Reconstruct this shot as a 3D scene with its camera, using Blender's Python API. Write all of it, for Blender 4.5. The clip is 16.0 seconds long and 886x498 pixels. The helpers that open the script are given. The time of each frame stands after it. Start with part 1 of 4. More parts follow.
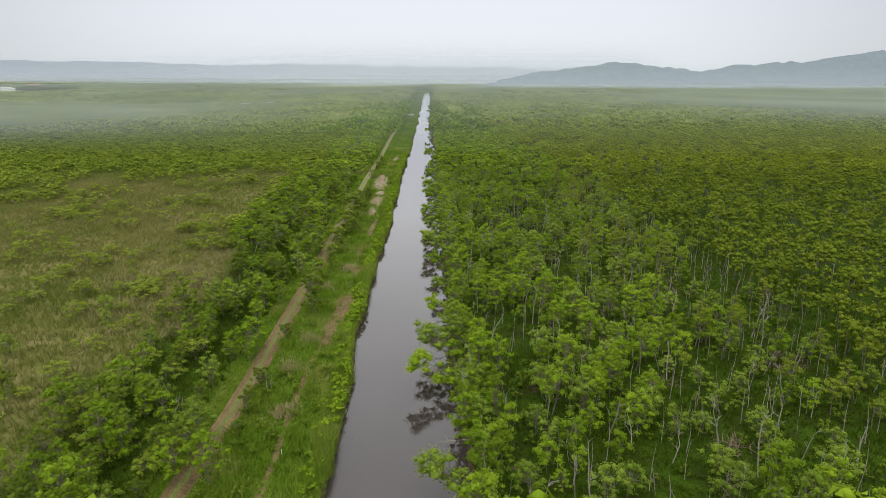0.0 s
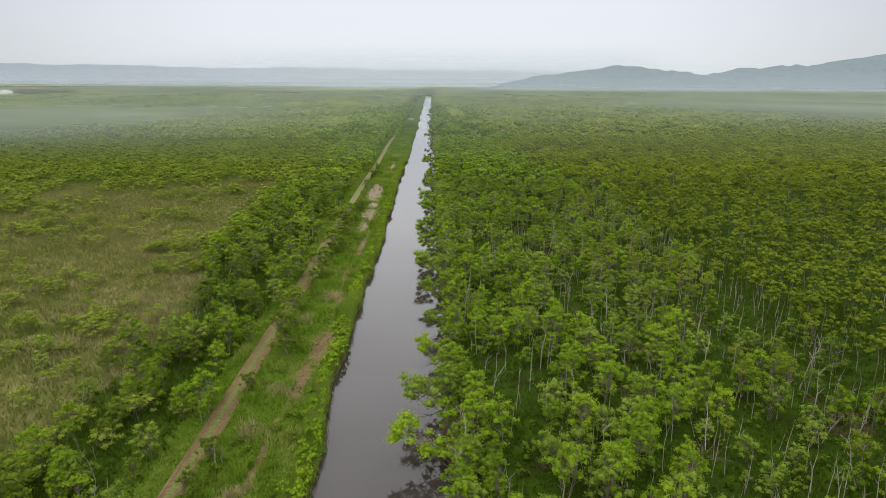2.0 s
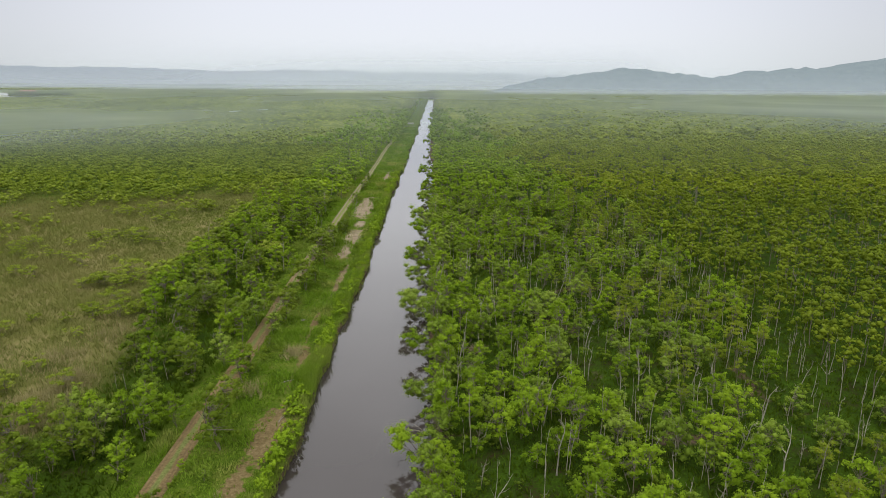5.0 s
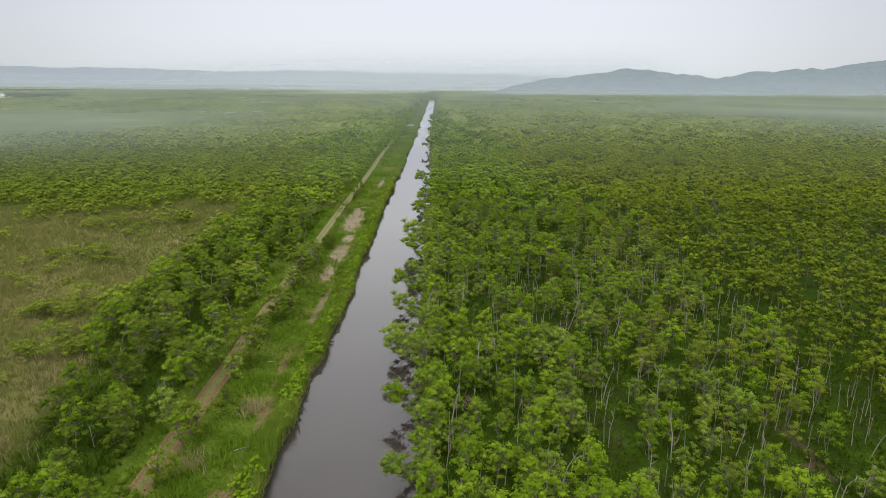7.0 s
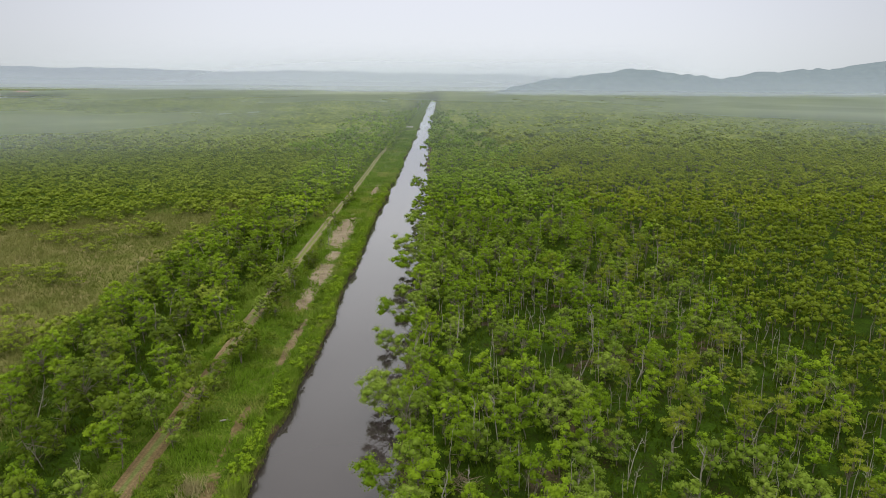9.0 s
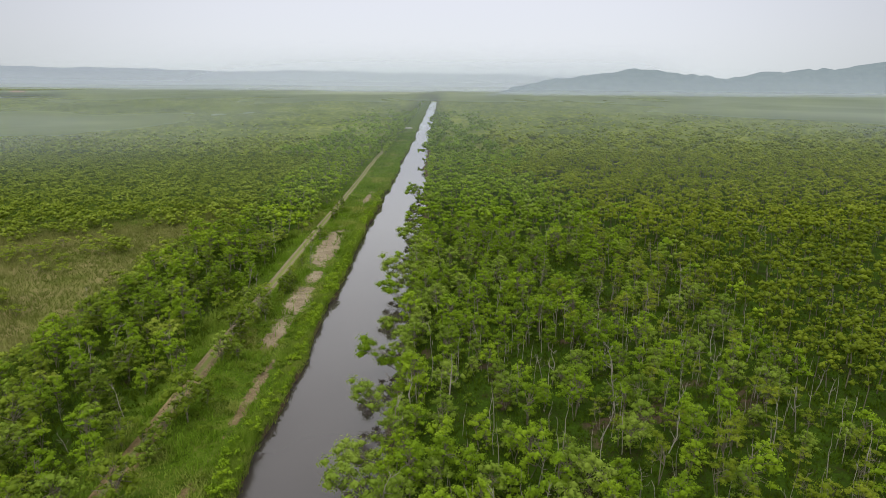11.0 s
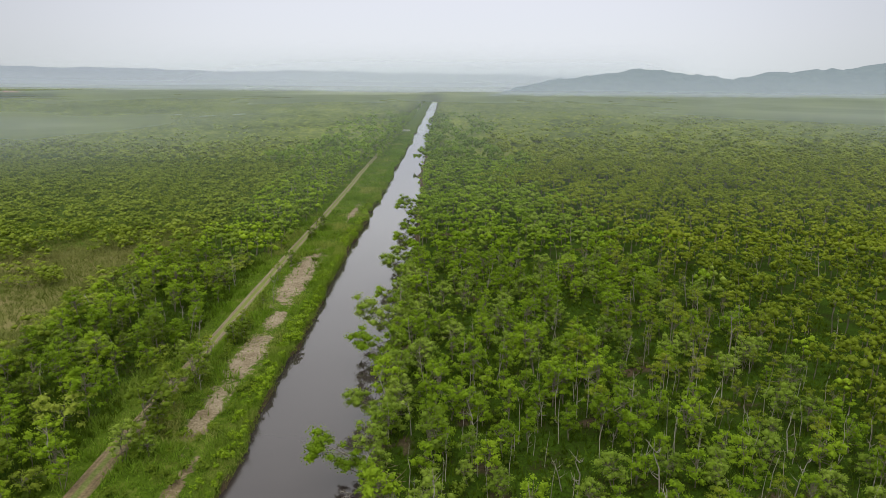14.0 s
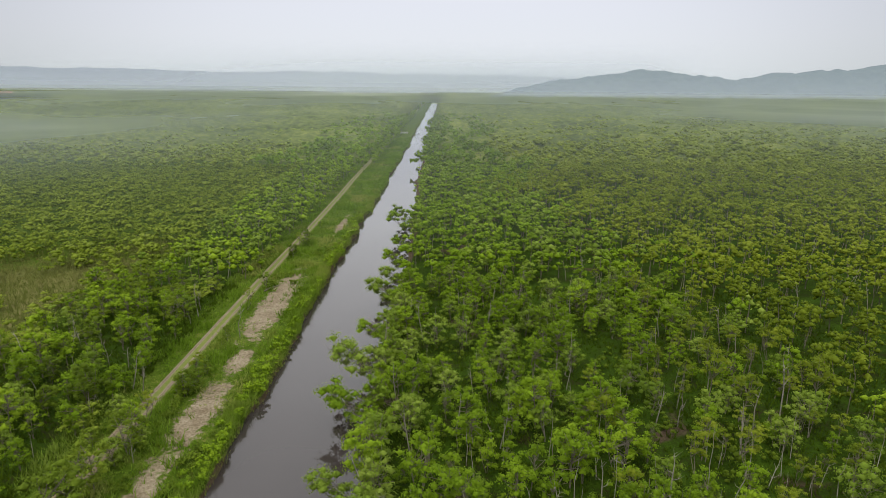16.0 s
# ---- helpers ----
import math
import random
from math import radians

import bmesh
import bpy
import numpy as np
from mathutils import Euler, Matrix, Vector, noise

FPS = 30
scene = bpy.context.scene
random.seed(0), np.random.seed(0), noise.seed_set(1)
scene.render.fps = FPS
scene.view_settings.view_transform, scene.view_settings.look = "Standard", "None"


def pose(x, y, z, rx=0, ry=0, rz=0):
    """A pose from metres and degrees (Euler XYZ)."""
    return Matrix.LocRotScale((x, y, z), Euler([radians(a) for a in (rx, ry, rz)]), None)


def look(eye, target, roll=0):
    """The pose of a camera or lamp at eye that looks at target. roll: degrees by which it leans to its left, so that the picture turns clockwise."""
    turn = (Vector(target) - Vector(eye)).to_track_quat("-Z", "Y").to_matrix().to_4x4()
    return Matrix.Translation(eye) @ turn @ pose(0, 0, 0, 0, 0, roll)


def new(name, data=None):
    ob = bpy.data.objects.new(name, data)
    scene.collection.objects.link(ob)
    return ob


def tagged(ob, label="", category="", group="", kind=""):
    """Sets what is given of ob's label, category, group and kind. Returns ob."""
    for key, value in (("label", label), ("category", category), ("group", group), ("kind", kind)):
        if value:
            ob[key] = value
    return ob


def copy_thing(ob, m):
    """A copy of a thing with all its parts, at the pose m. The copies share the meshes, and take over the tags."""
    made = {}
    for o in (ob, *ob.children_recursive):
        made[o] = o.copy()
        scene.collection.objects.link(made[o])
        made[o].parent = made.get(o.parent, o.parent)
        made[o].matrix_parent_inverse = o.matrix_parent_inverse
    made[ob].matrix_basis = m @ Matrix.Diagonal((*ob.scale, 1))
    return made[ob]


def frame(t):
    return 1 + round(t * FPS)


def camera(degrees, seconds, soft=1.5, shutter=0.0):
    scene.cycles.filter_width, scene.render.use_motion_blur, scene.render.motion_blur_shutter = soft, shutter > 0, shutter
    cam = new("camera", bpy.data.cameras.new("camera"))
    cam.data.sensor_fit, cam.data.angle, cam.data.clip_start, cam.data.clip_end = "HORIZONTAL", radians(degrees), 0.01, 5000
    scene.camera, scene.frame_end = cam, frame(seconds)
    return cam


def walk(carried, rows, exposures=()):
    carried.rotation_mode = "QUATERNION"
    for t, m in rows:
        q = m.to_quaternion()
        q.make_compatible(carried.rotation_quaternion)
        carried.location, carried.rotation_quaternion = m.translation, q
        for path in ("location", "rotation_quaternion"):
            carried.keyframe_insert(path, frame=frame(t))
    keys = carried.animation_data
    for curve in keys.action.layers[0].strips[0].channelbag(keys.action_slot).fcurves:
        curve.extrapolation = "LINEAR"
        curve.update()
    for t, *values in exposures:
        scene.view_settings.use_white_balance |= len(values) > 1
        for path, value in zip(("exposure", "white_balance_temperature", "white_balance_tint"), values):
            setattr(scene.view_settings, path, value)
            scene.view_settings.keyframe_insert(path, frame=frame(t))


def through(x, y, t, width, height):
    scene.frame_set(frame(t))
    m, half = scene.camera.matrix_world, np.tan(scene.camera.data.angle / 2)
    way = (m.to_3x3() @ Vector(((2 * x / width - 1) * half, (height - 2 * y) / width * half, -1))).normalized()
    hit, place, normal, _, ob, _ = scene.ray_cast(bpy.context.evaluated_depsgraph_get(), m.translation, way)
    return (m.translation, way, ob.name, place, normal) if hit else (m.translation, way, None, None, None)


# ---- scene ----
cam = camera(70.0, 16.0, soft=0.9)
# seconds, x, y, z, pitch, roll, yaw: a drone flying along the canal
PATH = [
    (0.0, 11.492, 0.000, 42.000, -15.626, -0.257, -1.199),
    (0.5, 11.910, 4.056, 42.009, -15.546, -0.262, -1.149),
    (1.0, 12.336, 8.136, 42.016, -15.474, -0.268, -1.099),
    (1.5, 12.769, 12.238, 42.020, -15.409, -0.273, -1.048),
    (2.0, 13.208, 16.361, 42.023, -15.351, -0.279, -0.996),
    (2.5, 13.651, 20.505, 42.024, -15.300, -0.284, -0.943),
    (3.0, 14.100, 24.669, 42.023, -15.255, -0.290, -0.891),
    (3.5, 14.551, 28.851, 42.020, -15.215, -0.295, -0.838),
    (4.0, 15.005, 33.050, 42.015, -15.181, -0.301, -0.785),
    (4.5, 15.461, 37.266, 42.009, -15.151, -0.306, -0.732),
    (5.0, 15.918, 41.497, 42.000, -15.127, -0.312, -0.680),
    (5.5, 16.374, 45.743, 41.989, -15.106, -0.317, -0.628),
    (6.0, 16.829, 50.002, 41.976, -15.089, -0.323, -0.576),
    (6.5, 17.282, 54.274, 41.962, -15.076, -0.328, -0.526),
    (7.0, 17.733, 58.558, 41.945, -15.065, -0.334, -0.476),
    (7.5, 18.180, 62.852, 41.927, -15.058, -0.339, -0.427),
    (8.0, 18.622, 67.155, 41.906, -15.052, -0.345, -0.380),
    (8.5, 19.059, 71.467, 41.884, -15.048, -0.350, -0.334),
    (9.0, 19.490, 75.786, 41.860, -15.046, -0.356, -0.289),
    (9.5, 19.913, 80.112, 41.833, -15.045, -0.361, -0.246),
    (10.0, 20.328, 84.444, 41.805, -15.045, -0.367, -0.205),
    (10.5, 20.734, 88.780, 41.775, -15.045, -0.372, -0.166),
    (11.0, 21.131, 93.120, 41.743, -15.044, -0.378, -0.129),
    (11.5, 21.517, 97.462, 41.709, -15.044, -0.383, -0.094),
    (12.0, 21.891, 101.806, 41.673, -15.042, -0.389, -0.062),
    (12.5, 22.252, 106.150, 41.635, -15.040, -0.394, -0.032),
    (13.0, 22.600, 110.495, 41.595, -15.036, -0.400, -0.005),
    (13.5, 22.934, 114.837, 41.553, -15.029, -0.405, 0.019),
    (14.0, 23.253, 119.177, 41.509, -15.021, -0.411, 0.040),
    (14.5, 23.556, 123.514, 41.464, -15.009, -0.416, 0.058),
    (15.0, 23.842, 127.847, 41.416, -14.995, -0.422, 0.073),
    (15.5, 24.110, 132.174, 41.366, -14.977, -0.427, 0.084),
    (16.0, 24.360, 136.495, 41.315, -14.955, -0.433, 0.091),
]
walk(cam, [(t, pose(x, y, z, 90 + pitch, roll, yaw)) for t, x, y, z, pitch, roll, yaw in PATH], exposures=[(0.0, 0.11), (4.0, 0.11), (11.0, 0.03), (16.0, 0.02)])

# ---------------------------------------------------------------- light
SUN_ELEVATION, SUN_AZIMUTH = 60.0, 205.0

world = bpy.data.worlds.new("overcast_world")
scene.world = world
world.use_nodes = True
wn, wl_ = world.node_tree.nodes, world.node_tree.links
wn.clear()
w_out = wn.new("ShaderNodeOutputWorld")
w_bg = wn.new("ShaderNodeBackground")
w_co = wn.new("ShaderNodeTexCoord")
w_sep = wn.new("ShaderNodeSeparateXYZ")
w_ramp = wn.new("ShaderNodeValToRGB")
w_gain = wn.new("ShaderNodeVectorMath")
w_sky = wn.new("ShaderNodeTexSky")
w_dim = wn.new("ShaderNodeVectorMath")
w_mix = wn.new("ShaderNodeMix")
w_mix.data_type = "RGBA"
w_mix.inputs[0].default_value = 0.9
w_sky.sky_type = "NISHITA"
w_sky.sun_disc = False
w_sky.sun_elevation, w_sky.sun_rotation = radians(SUN_ELEVATION), radians(SUN_AZIMUTH)
w_dim.operation = "SCALE"
w_dim.inputs["Scale"].default_value = 0.12
w_gain.operation = "SCALE"
w_gain.inputs["Scale"].default_value = 2.58
stops = w_ramp.color_ramp.elements
stops[0].position, stops[0].color = 0.0, (0.262, 0.284, 0.298, 1)
stops[1].position, stops[1].color = 1.0, (0.86, 0.86, 0.86, 1)
for at, colour in ((0.03, (0.27, 0.285, 0.306)), (0.06, (0.279, 0.288, 0.312)), (0.11, (0.283, 0.288, 0.316)), (0.15, (0.36, 0.365, 0.39)), (0.22, (0.50, 0.505, 0.52)), (0.5, (0.70, 0.705, 0.715))):
    e = stops.new(at)
    e.color = (*colour, 1)
wl_.new(w_co.outputs["Generated"], w_sep.inputs[0])
wl_.new(w_sep.outputs["Z"], w_ramp.inputs[0])
w_ahead = wn.new("ShaderNodeMapRange")
w_ahead.interpolation_type = "SMOOTHSTEP"
for socket, value in (("From Min", 0.76), ("From Max", 1.0), ("To Min", 0.80), ("To Max", 1.10)):
    w_ahead.inputs[socket].default_value = value
w_bright = wn.new("ShaderNodeVectorMath")
w_bright.operation = "SCALE"
wl_.new(w_sep.outputs["Y"], w_ahead.inputs["Value"])
wl_.new(w_ramp.outputs[0], w_bright.inputs[0])
wl_.new(w_ahead.outputs[0], w_bright.inputs["Scale"])
wl_.new(w_bright.outputs[0], w_gain.inputs[0])
wl_.new(w_sky.outputs[0], w_dim.inputs[0])
wl_.new(w_dim.outputs[0], w_mix.inputs[6])
wl_.new(w_gain.outputs[0], w_mix.inputs[7])
wl_.new(w_mix.outputs[2], w_bg.inputs[0])
wl_.new(w_bg.outputs[0], w_out.inputs[0])

sun = new("sun", bpy.data.lights.new("sun", "SUN"))
sun.data.energy, sun.data.angle, sun.data.color = 1.9, radians(60), (1.0, 0.97, 0.92)
sun.matrix_world = look((0, 0, 300), (300 * math.sin(radians(SUN_AZIMUTH + 180)) / math.tan(radians(SUN_ELEVATION)), 300 * math.cos(radians(SUN_AZIMUTH + 180)) / math.tan(radians(SUN_ELEVATION)), 0))
scene.view_settings.exposure = 0.0

# ---------------------------------------------------------------- materials
class Nodes:
    """A short way to wire a node material."""

    def __init__(self, name):
        self.mat = bpy.data.materials.new(name)
        self.mat.use_nodes = True
        self.tree = self.mat.node_tree
        self.tree.nodes.clear()
        self.out = self.tree.nodes.new("ShaderNodeOutputMaterial")

    def add(self, kind, **inputs):
        node = self.tree.nodes.new(kind)
        for key, value in inputs.items():
            self.put(node, key.replace("_", " "), value)
        return node

    def put(self, node, key, value):
        socket = node.inputs[int(key) if key.isdigit() else key]
        if isinstance(value, bpy.types.NodeSocket):
            self.tree.links.new(value, socket)
        else:
            socket.default_value = value

    def place(self):
        return self.add("ShaderNodeNewGeometry").outputs["Position"]

    def noise(self, scale, detail=3.0, where=None, rough=0.55, warp=0.0):
        n = self.add("ShaderNodeTexNoise", Scale=scale, Detail=detail, Roughness=rough, Distortion=warp)
        self.put(n, "Vector", where or self.place())
        return n.outputs["Fac"]

    def fac(self, name):
        n = self.add("ShaderNodeAttribute")
        n.attribute_name = name
        return n.outputs["Fac"]

    def math(self, op, a, b=0.0):
        n = self.add("ShaderNodeMath")
        n.operation = op
        self.put(n, "0", a)
        self.put(n, "1", b)
        return n.outputs[0]

    def step(self, value, low, high):
        n = self.add("ShaderNodeMapRange")
        n.interpolation_type = "SMOOTHSTEP"
        self.put(n, "Value", value)
        n.inputs["From Min"].default_value, n.inputs["From Max"].default_value = low, high
        return n.outputs["Result"]

    def mix(self, f, a, b, blend="MIX"):
        n = self.add("ShaderNodeMix")
        n.data_type, n.blend_type = "RGBA", blend
        self.put(n, "0", f)
        self.put(n, "6", a if isinstance(a, bpy.types.NodeSocket) else (*a, 1))
        self.put(n, "7", b if isinstance(b, bpy.types.NodeSocket) else (*b, 1))
        return n.outputs[2]

    def ramp(self, value, *stops):
        n = self.add("ShaderNodeValToRGB")
        self.put(n, "Fac", value)
        el = n.color_ramp.elements
        el[0].position, el[0].color = stops[0][0], (*stops[0][1], 1)
        el[1].position, el[1].color = stops[-1][0], (*stops[-1][1], 1)
        for at, colour in stops[1:-1]:
            el.new(at).color = (*colour, 1)
        return n.outputs[0]

    def bump(self, height, strength=0.4, distance=0.05):
        return self.add("ShaderNodeBump", Strength=strength, Distance=distance, Height=height).outputs[0]

    def end(self, shader):
        self.tree.links.new(shader, self.out.inputs["Surface"])
        return self.mat


def bark(name, low, high):
    m = Nodes(name)
    seed = m.add("ShaderNodeObjectInfo").outputs["Random"]
    n = m.noise(5.0, 4.0)
    colour = m.ramp(n, (0.3, low), (0.7, high))
    colour = m.mix(m.math("MULTIPLY", seed, 0.45), colour, (0.10, 0.085, 0.06))
    s = m.add("ShaderNodeBsdfPrincipled", Base_Color=colour, Roughness=0.9, Normal=m.bump(n, 0.5, 0.03))
    return m.end(s.outputs[0])


def leaf(name, dark, middle, light, through=0.35, grain=0.55):
    """Leaves: 'tint' tells one spray or tree from the next, Object Info one tree from the next."""
    m = Nodes(name)
    seed = m.add("ShaderNodeObjectInfo").outputs["Random"]
    tint = m.math("ADD", m.math("MULTIPLY", m.fac("tint"), 0.55), m.math("MULTIPLY", seed, 0.45))
    wide = m.noise(0.035, 2.0)
    value = m.math("ADD", tint, m.math("MULTIPLY", m.math("SUBTRACT", wide, 0.5), 0.55))
    value = m.math("ADD", value, m.math("MULTIPLY", m.math("SUBTRACT", m.noise(7.0, 2.0), 0.5), grain))
    colour = m.ramp(value, (0.05, dark), (0.5, middle), (0.95, light))
    a = m.add("ShaderNodeBsdfPrincipled", Base_Color=colour, Roughness=0.6, Normal=m.bump(m.noise(4.5, 3.0), 0.4, 0.1))
    a.inputs["Specular IOR Level"].default_value = 0.06
    b = m.add("ShaderNodeBsdfTranslucent", Color=m.mix(0.5, colour, (0.16, 0.22, 0.02)))
    mixed = m.add("ShaderNodeMixShader", Fac=through)
    m.tree.links.new(a.outputs[0], mixed.inputs[1])
    m.tree.links.new(b.outputs[0], mixed.inputs[2])
    return m.end(mixed.outputs[0])


BARK = bark("grey_brown_bark", (0.078, 0.064, 0.042), (0.20, 0.175, 0.122))
BRUSH = bark("dead_brushwood", (0.10, 0.066, 0.04), (0.24, 0.175, 0.115))
BARK_DEAD = bark("bleached_dead_wood", (0.16, 0.143, 0.11), (0.34, 0.31, 0.255))
LEAF_ALDER = leaf("alder_leaves", (0.066, 0.111, 0.006), (0.152, 0.243, 0.010), (0.249, 0.351, 0.020))
LEAF_WILLOW = leaf("willow_leaves", (0.069, 0.113, 0.009), (0.156, 0.228, 0.024), (0.249, 0.322, 0.051))
LEAF_OLIVE = leaf("yellow_green_alder_leaves", (0.086, 0.121, 0.008), (0.152, 0.197, 0.013), (0.230, 0.268, 0.023))
LEAF_SCRUB = leaf("scrub_alder_leaves", (0.115, 0.159, 0.013), (0.194, 0.248, 0.025), (0.259, 0.307, 0.044))
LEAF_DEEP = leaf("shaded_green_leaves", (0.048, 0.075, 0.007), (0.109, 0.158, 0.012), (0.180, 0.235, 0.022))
GRASS = leaf("fresh_grass", (0.052, 0.100, 0.006), (0.117, 0.202, 0.013), (0.265, 0.270, 0.072), 0.25)
# sedge green, toned down to carry the shade under the trees
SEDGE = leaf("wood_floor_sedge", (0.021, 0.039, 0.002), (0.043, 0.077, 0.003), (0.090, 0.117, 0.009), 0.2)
REED = leaf("reed_stems", (0.077, 0.110, 0.015), (0.130, 0.137, 0.037), (0.226, 0.181, 0.086), 0.25, 0.5)

STRAW = leaf("dry_reed_straw", (0.20, 0.175, 0.08), (0.30, 0.255, 0.13), (0.38, 0.33, 0.19), 0.25, 0.4)


def ground_material():
    m = Nodes("wetland_ground")
    fine, mid, wide = m.noise(3.5, 5.0), m.noise(0.4, 4.0), m.noise(0.045, 3.0)
    lush = m.ramp(m.math("ADD", m.math("MULTIPLY", fine, 0.5), m.math("MULTIPLY", mid, 0.5)), (0.34, (0.022, 0.04, 0.003)), (0.5, (0.048, 0.08, 0.006)), (0.68, (0.105, 0.115, 0.024)))
    reed = m.ramp(m.math("ADD", m.math("MULTIPLY", fine, 0.35), m.math("MULTIPLY", m.noise(0.13, 4.0), 0.65)), (0.34, (0.06, 0.078, 0.013)), (0.47, (0.105, 0.105, 0.03)), (0.62, (0.155, 0.13, 0.058)))
    bare = m.ramp(m.math("ADD", m.math("MULTIPLY", fine, 0.6), m.math("MULTIPLY", mid, 0.4)), (0.3, (0.085, 0.062, 0.034)), (0.5, (0.17, 0.137, 0.09)), (0.72, (0.30, 0.26, 0.19)))
    way = m.add("ShaderNodeSeparateXYZ")
    m.put(way, "0", m.place())
    bare = m.mix(m.step(way.outputs[1], 210.0, 150.0), bare, m.ramp(m.math("ADD", m.math("MULTIPLY", fine, 0.6), m.math("MULTIPLY", mid, 0.4)), (0.3, (0.055, 0.04, 0.018)), (0.5, (0.108, 0.08, 0.036)), (0.72, (0.19, 0.148, 0.08))))
    mud = m.ramp(fine, (0.3, (0.03, 0.022, 0.014)), (0.7, (0.085, 0.06, 0.038)))
    field = m.ramp(m.noise(0.012, 2.0), (0.42, (0.15, 0.18, 0.06)), (0.5, (0.28, 0.28, 0.15)), (0.6, (0.15, 0.18, 0.06)))
    colour = m.mix(m.step(m.math("ADD", m.fac("reed"), m.math("MULTIPLY", m.math("SUBTRACT", wide, 0.5), 0.9)), 0.3, 0.75), lush, reed)
    # humus and moss of the wood floor, darkened in colour for tree shade
    shade_toned_litter = m.ramp(m.math("ADD", m.math("MULTIPLY", fine, 0.5), m.math("MULTIPLY", m.noise(0.25, 4.0), 0.5)), (0.36, (0.024, 0.018, 0.008)), (0.47, (0.018, 0.034, 0.003)), (0.62, (0.032, 0.062, 0.004)))
    colour = m.mix(m.fac("wood"), colour, shade_toned_litter)
    ragged = m.math("ADD", m.fac("bare"), m.math("ADD", m.math("MULTIPLY", m.math("SUBTRACT", m.noise(1.5, 5.0), 0.5), 1.1), m.math("MULTIPLY", m.math("SUBTRACT", m.noise(0.35, 3.0), 0.5), 1.1)))
    colour = m.mix(m.step(ragged, 0.45, 0.7), colour, bare)
    colour = m.mix(m.step(m.math("ADD", m.fac("mud"), m.math("MULTIPLY", m.math("SUBTRACT", mid, 0.5), 0.6)), 0.35, 0.7), colour, mud)
    colour = m.mix(m.step(m.fac("field"), 0.4, 0.6), colour, field)
    s = m.add("ShaderNodeBsdfPrincipled", Base_Color=colour, Roughness=0.95, Normal=m.bump(m.noise(2.2, 6.0), 0.8, 0.18))
    s.inputs["Specular IOR Level"].default_value = 0.03
    return m.end(s.outputs[0])


def road_material():
    """The uv runs across the track (u) and along it in metres (v)."""
    m = Nodes("rutted_dirt_track")
    u = m.add("ShaderNodeSeparateXYZ")
    m.put(u, "0", m.add("ShaderNodeUVMap").outputs[0])
    across = m.math("ABSOLUTE", m.math("SUBTRACT", u.outputs[0], 0.5))
    rut = m.math("ABSOLUTE", m.math("SUBTRACT", across, 0.27))
    ragged = m.math("ADD", rut, m.math("MULTIPLY", m.math("SUBTRACT", m.noise(0.3, 3.0), 0.5), 0.16))
    fine = m.noise(4.0, 5.0)
    earth = m.ramp(m.math("ADD", m.math("MULTIPLY", fine, 0.5), m.math("MULTIPLY", m.noise(0.08, 3.0), 0.5)), (0.33, (0.05, 0.034, 0.014)), (0.5, (0.112, 0.078, 0.034)), (0.66, (0.185, 0.138, 0.068)))
    stony = m.step(u.outputs[1], 150.0, 230.0)
    gravel = m.ramp(m.math("ADD", m.math("MULTIPLY", fine, 0.6), m.math("MULTIPLY", m.noise(0.3, 3.0), 0.4)), (0.33, (0.105, 0.083, 0.05)), (0.66, (0.225, 0.188, 0.13)))
    earth = m.mix(stony, earth, gravel)
    earth = m.mix(m.math("MULTIPLY", m.step(m.math("ADD", rut, m.math("MULTIPLY", m.math("SUBTRACT", m.noise(1.6, 3.0), 0.5), 0.08)), 0.05, 0.015), 0.3), earth, (0.045, 0.032, 0.018))
    grass = m.mix(stony, m.ramp(fine, (0.3, (0.06, 0.075, 0.016)), (0.7, (0.125, 0.14, 0.042))), m.ramp(fine, (0.3, (0.07, 0.10, 0.014)), (0.7, (0.15, 0.16, 0.04))))
    colour = m.mix(m.step(m.math("ADD", ragged, m.math("MULTIPLY", stony, 0.06)), 0.12, 0.22), earth, grass)
    s = m.add("ShaderNodeBsdfPrincipled", Base_Color=colour, Roughness=0.95, Normal=m.bump(fine, 0.3, 0.04))
    s.inputs["Specular IOR Level"].default_value = 0.15
    return m.end(s.outputs[0])


def water_material():
    m = Nodes("silty_canal_water")
    body = m.ramp(m.noise(0.05, 3.0), (0.35, (0.030, 0.024, 0.022)), (0.65, (0.037, 0.031, 0.029)))
    ripple = m.math("ADD", m.math("MULTIPLY", m.noise(0.9, 2.0), 0.6), m.math("MULTIPLY", m.noise(4.0, 3.0), 0.4))
    s = m.add("ShaderNodeBsdfPrincipled", Base_Color=body, Roughness=0.04, IOR=1.5, Normal=m.bump(ripple, 0.06, 0.05))
    return m.end(s.outputs[0])


def woods_material(name, dark, middle, light):
    m = Nodes(name)
    n = m.math("ADD", m.math("MULTIPLY", m.noise(0.25, 5.0), 0.6), m.math("MULTIPLY", m.noise(0.012, 3.0), 0.4))
    s = m.add("ShaderNodeBsdfPrincipled", Base_Color=m.ramp(n, (0.36, dark), (0.5, middle), (0.64, light)), Roughness=0.9, Normal=m.bump(m.noise(0.5, 4.0), 1.0, 1.2))
    s.inputs["Specular IOR Level"].default_value = 0.1
    return m.end(s.outputs[0])


def haze_glow_material(name, low, high, glow):
    """Far backdrop hills: haze of kilometres of damp air is put in as emission."""
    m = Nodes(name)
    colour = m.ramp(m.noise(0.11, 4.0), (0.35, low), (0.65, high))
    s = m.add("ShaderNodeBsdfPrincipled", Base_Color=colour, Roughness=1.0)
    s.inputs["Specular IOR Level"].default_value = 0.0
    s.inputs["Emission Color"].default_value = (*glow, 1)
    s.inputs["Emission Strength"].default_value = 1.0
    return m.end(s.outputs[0])


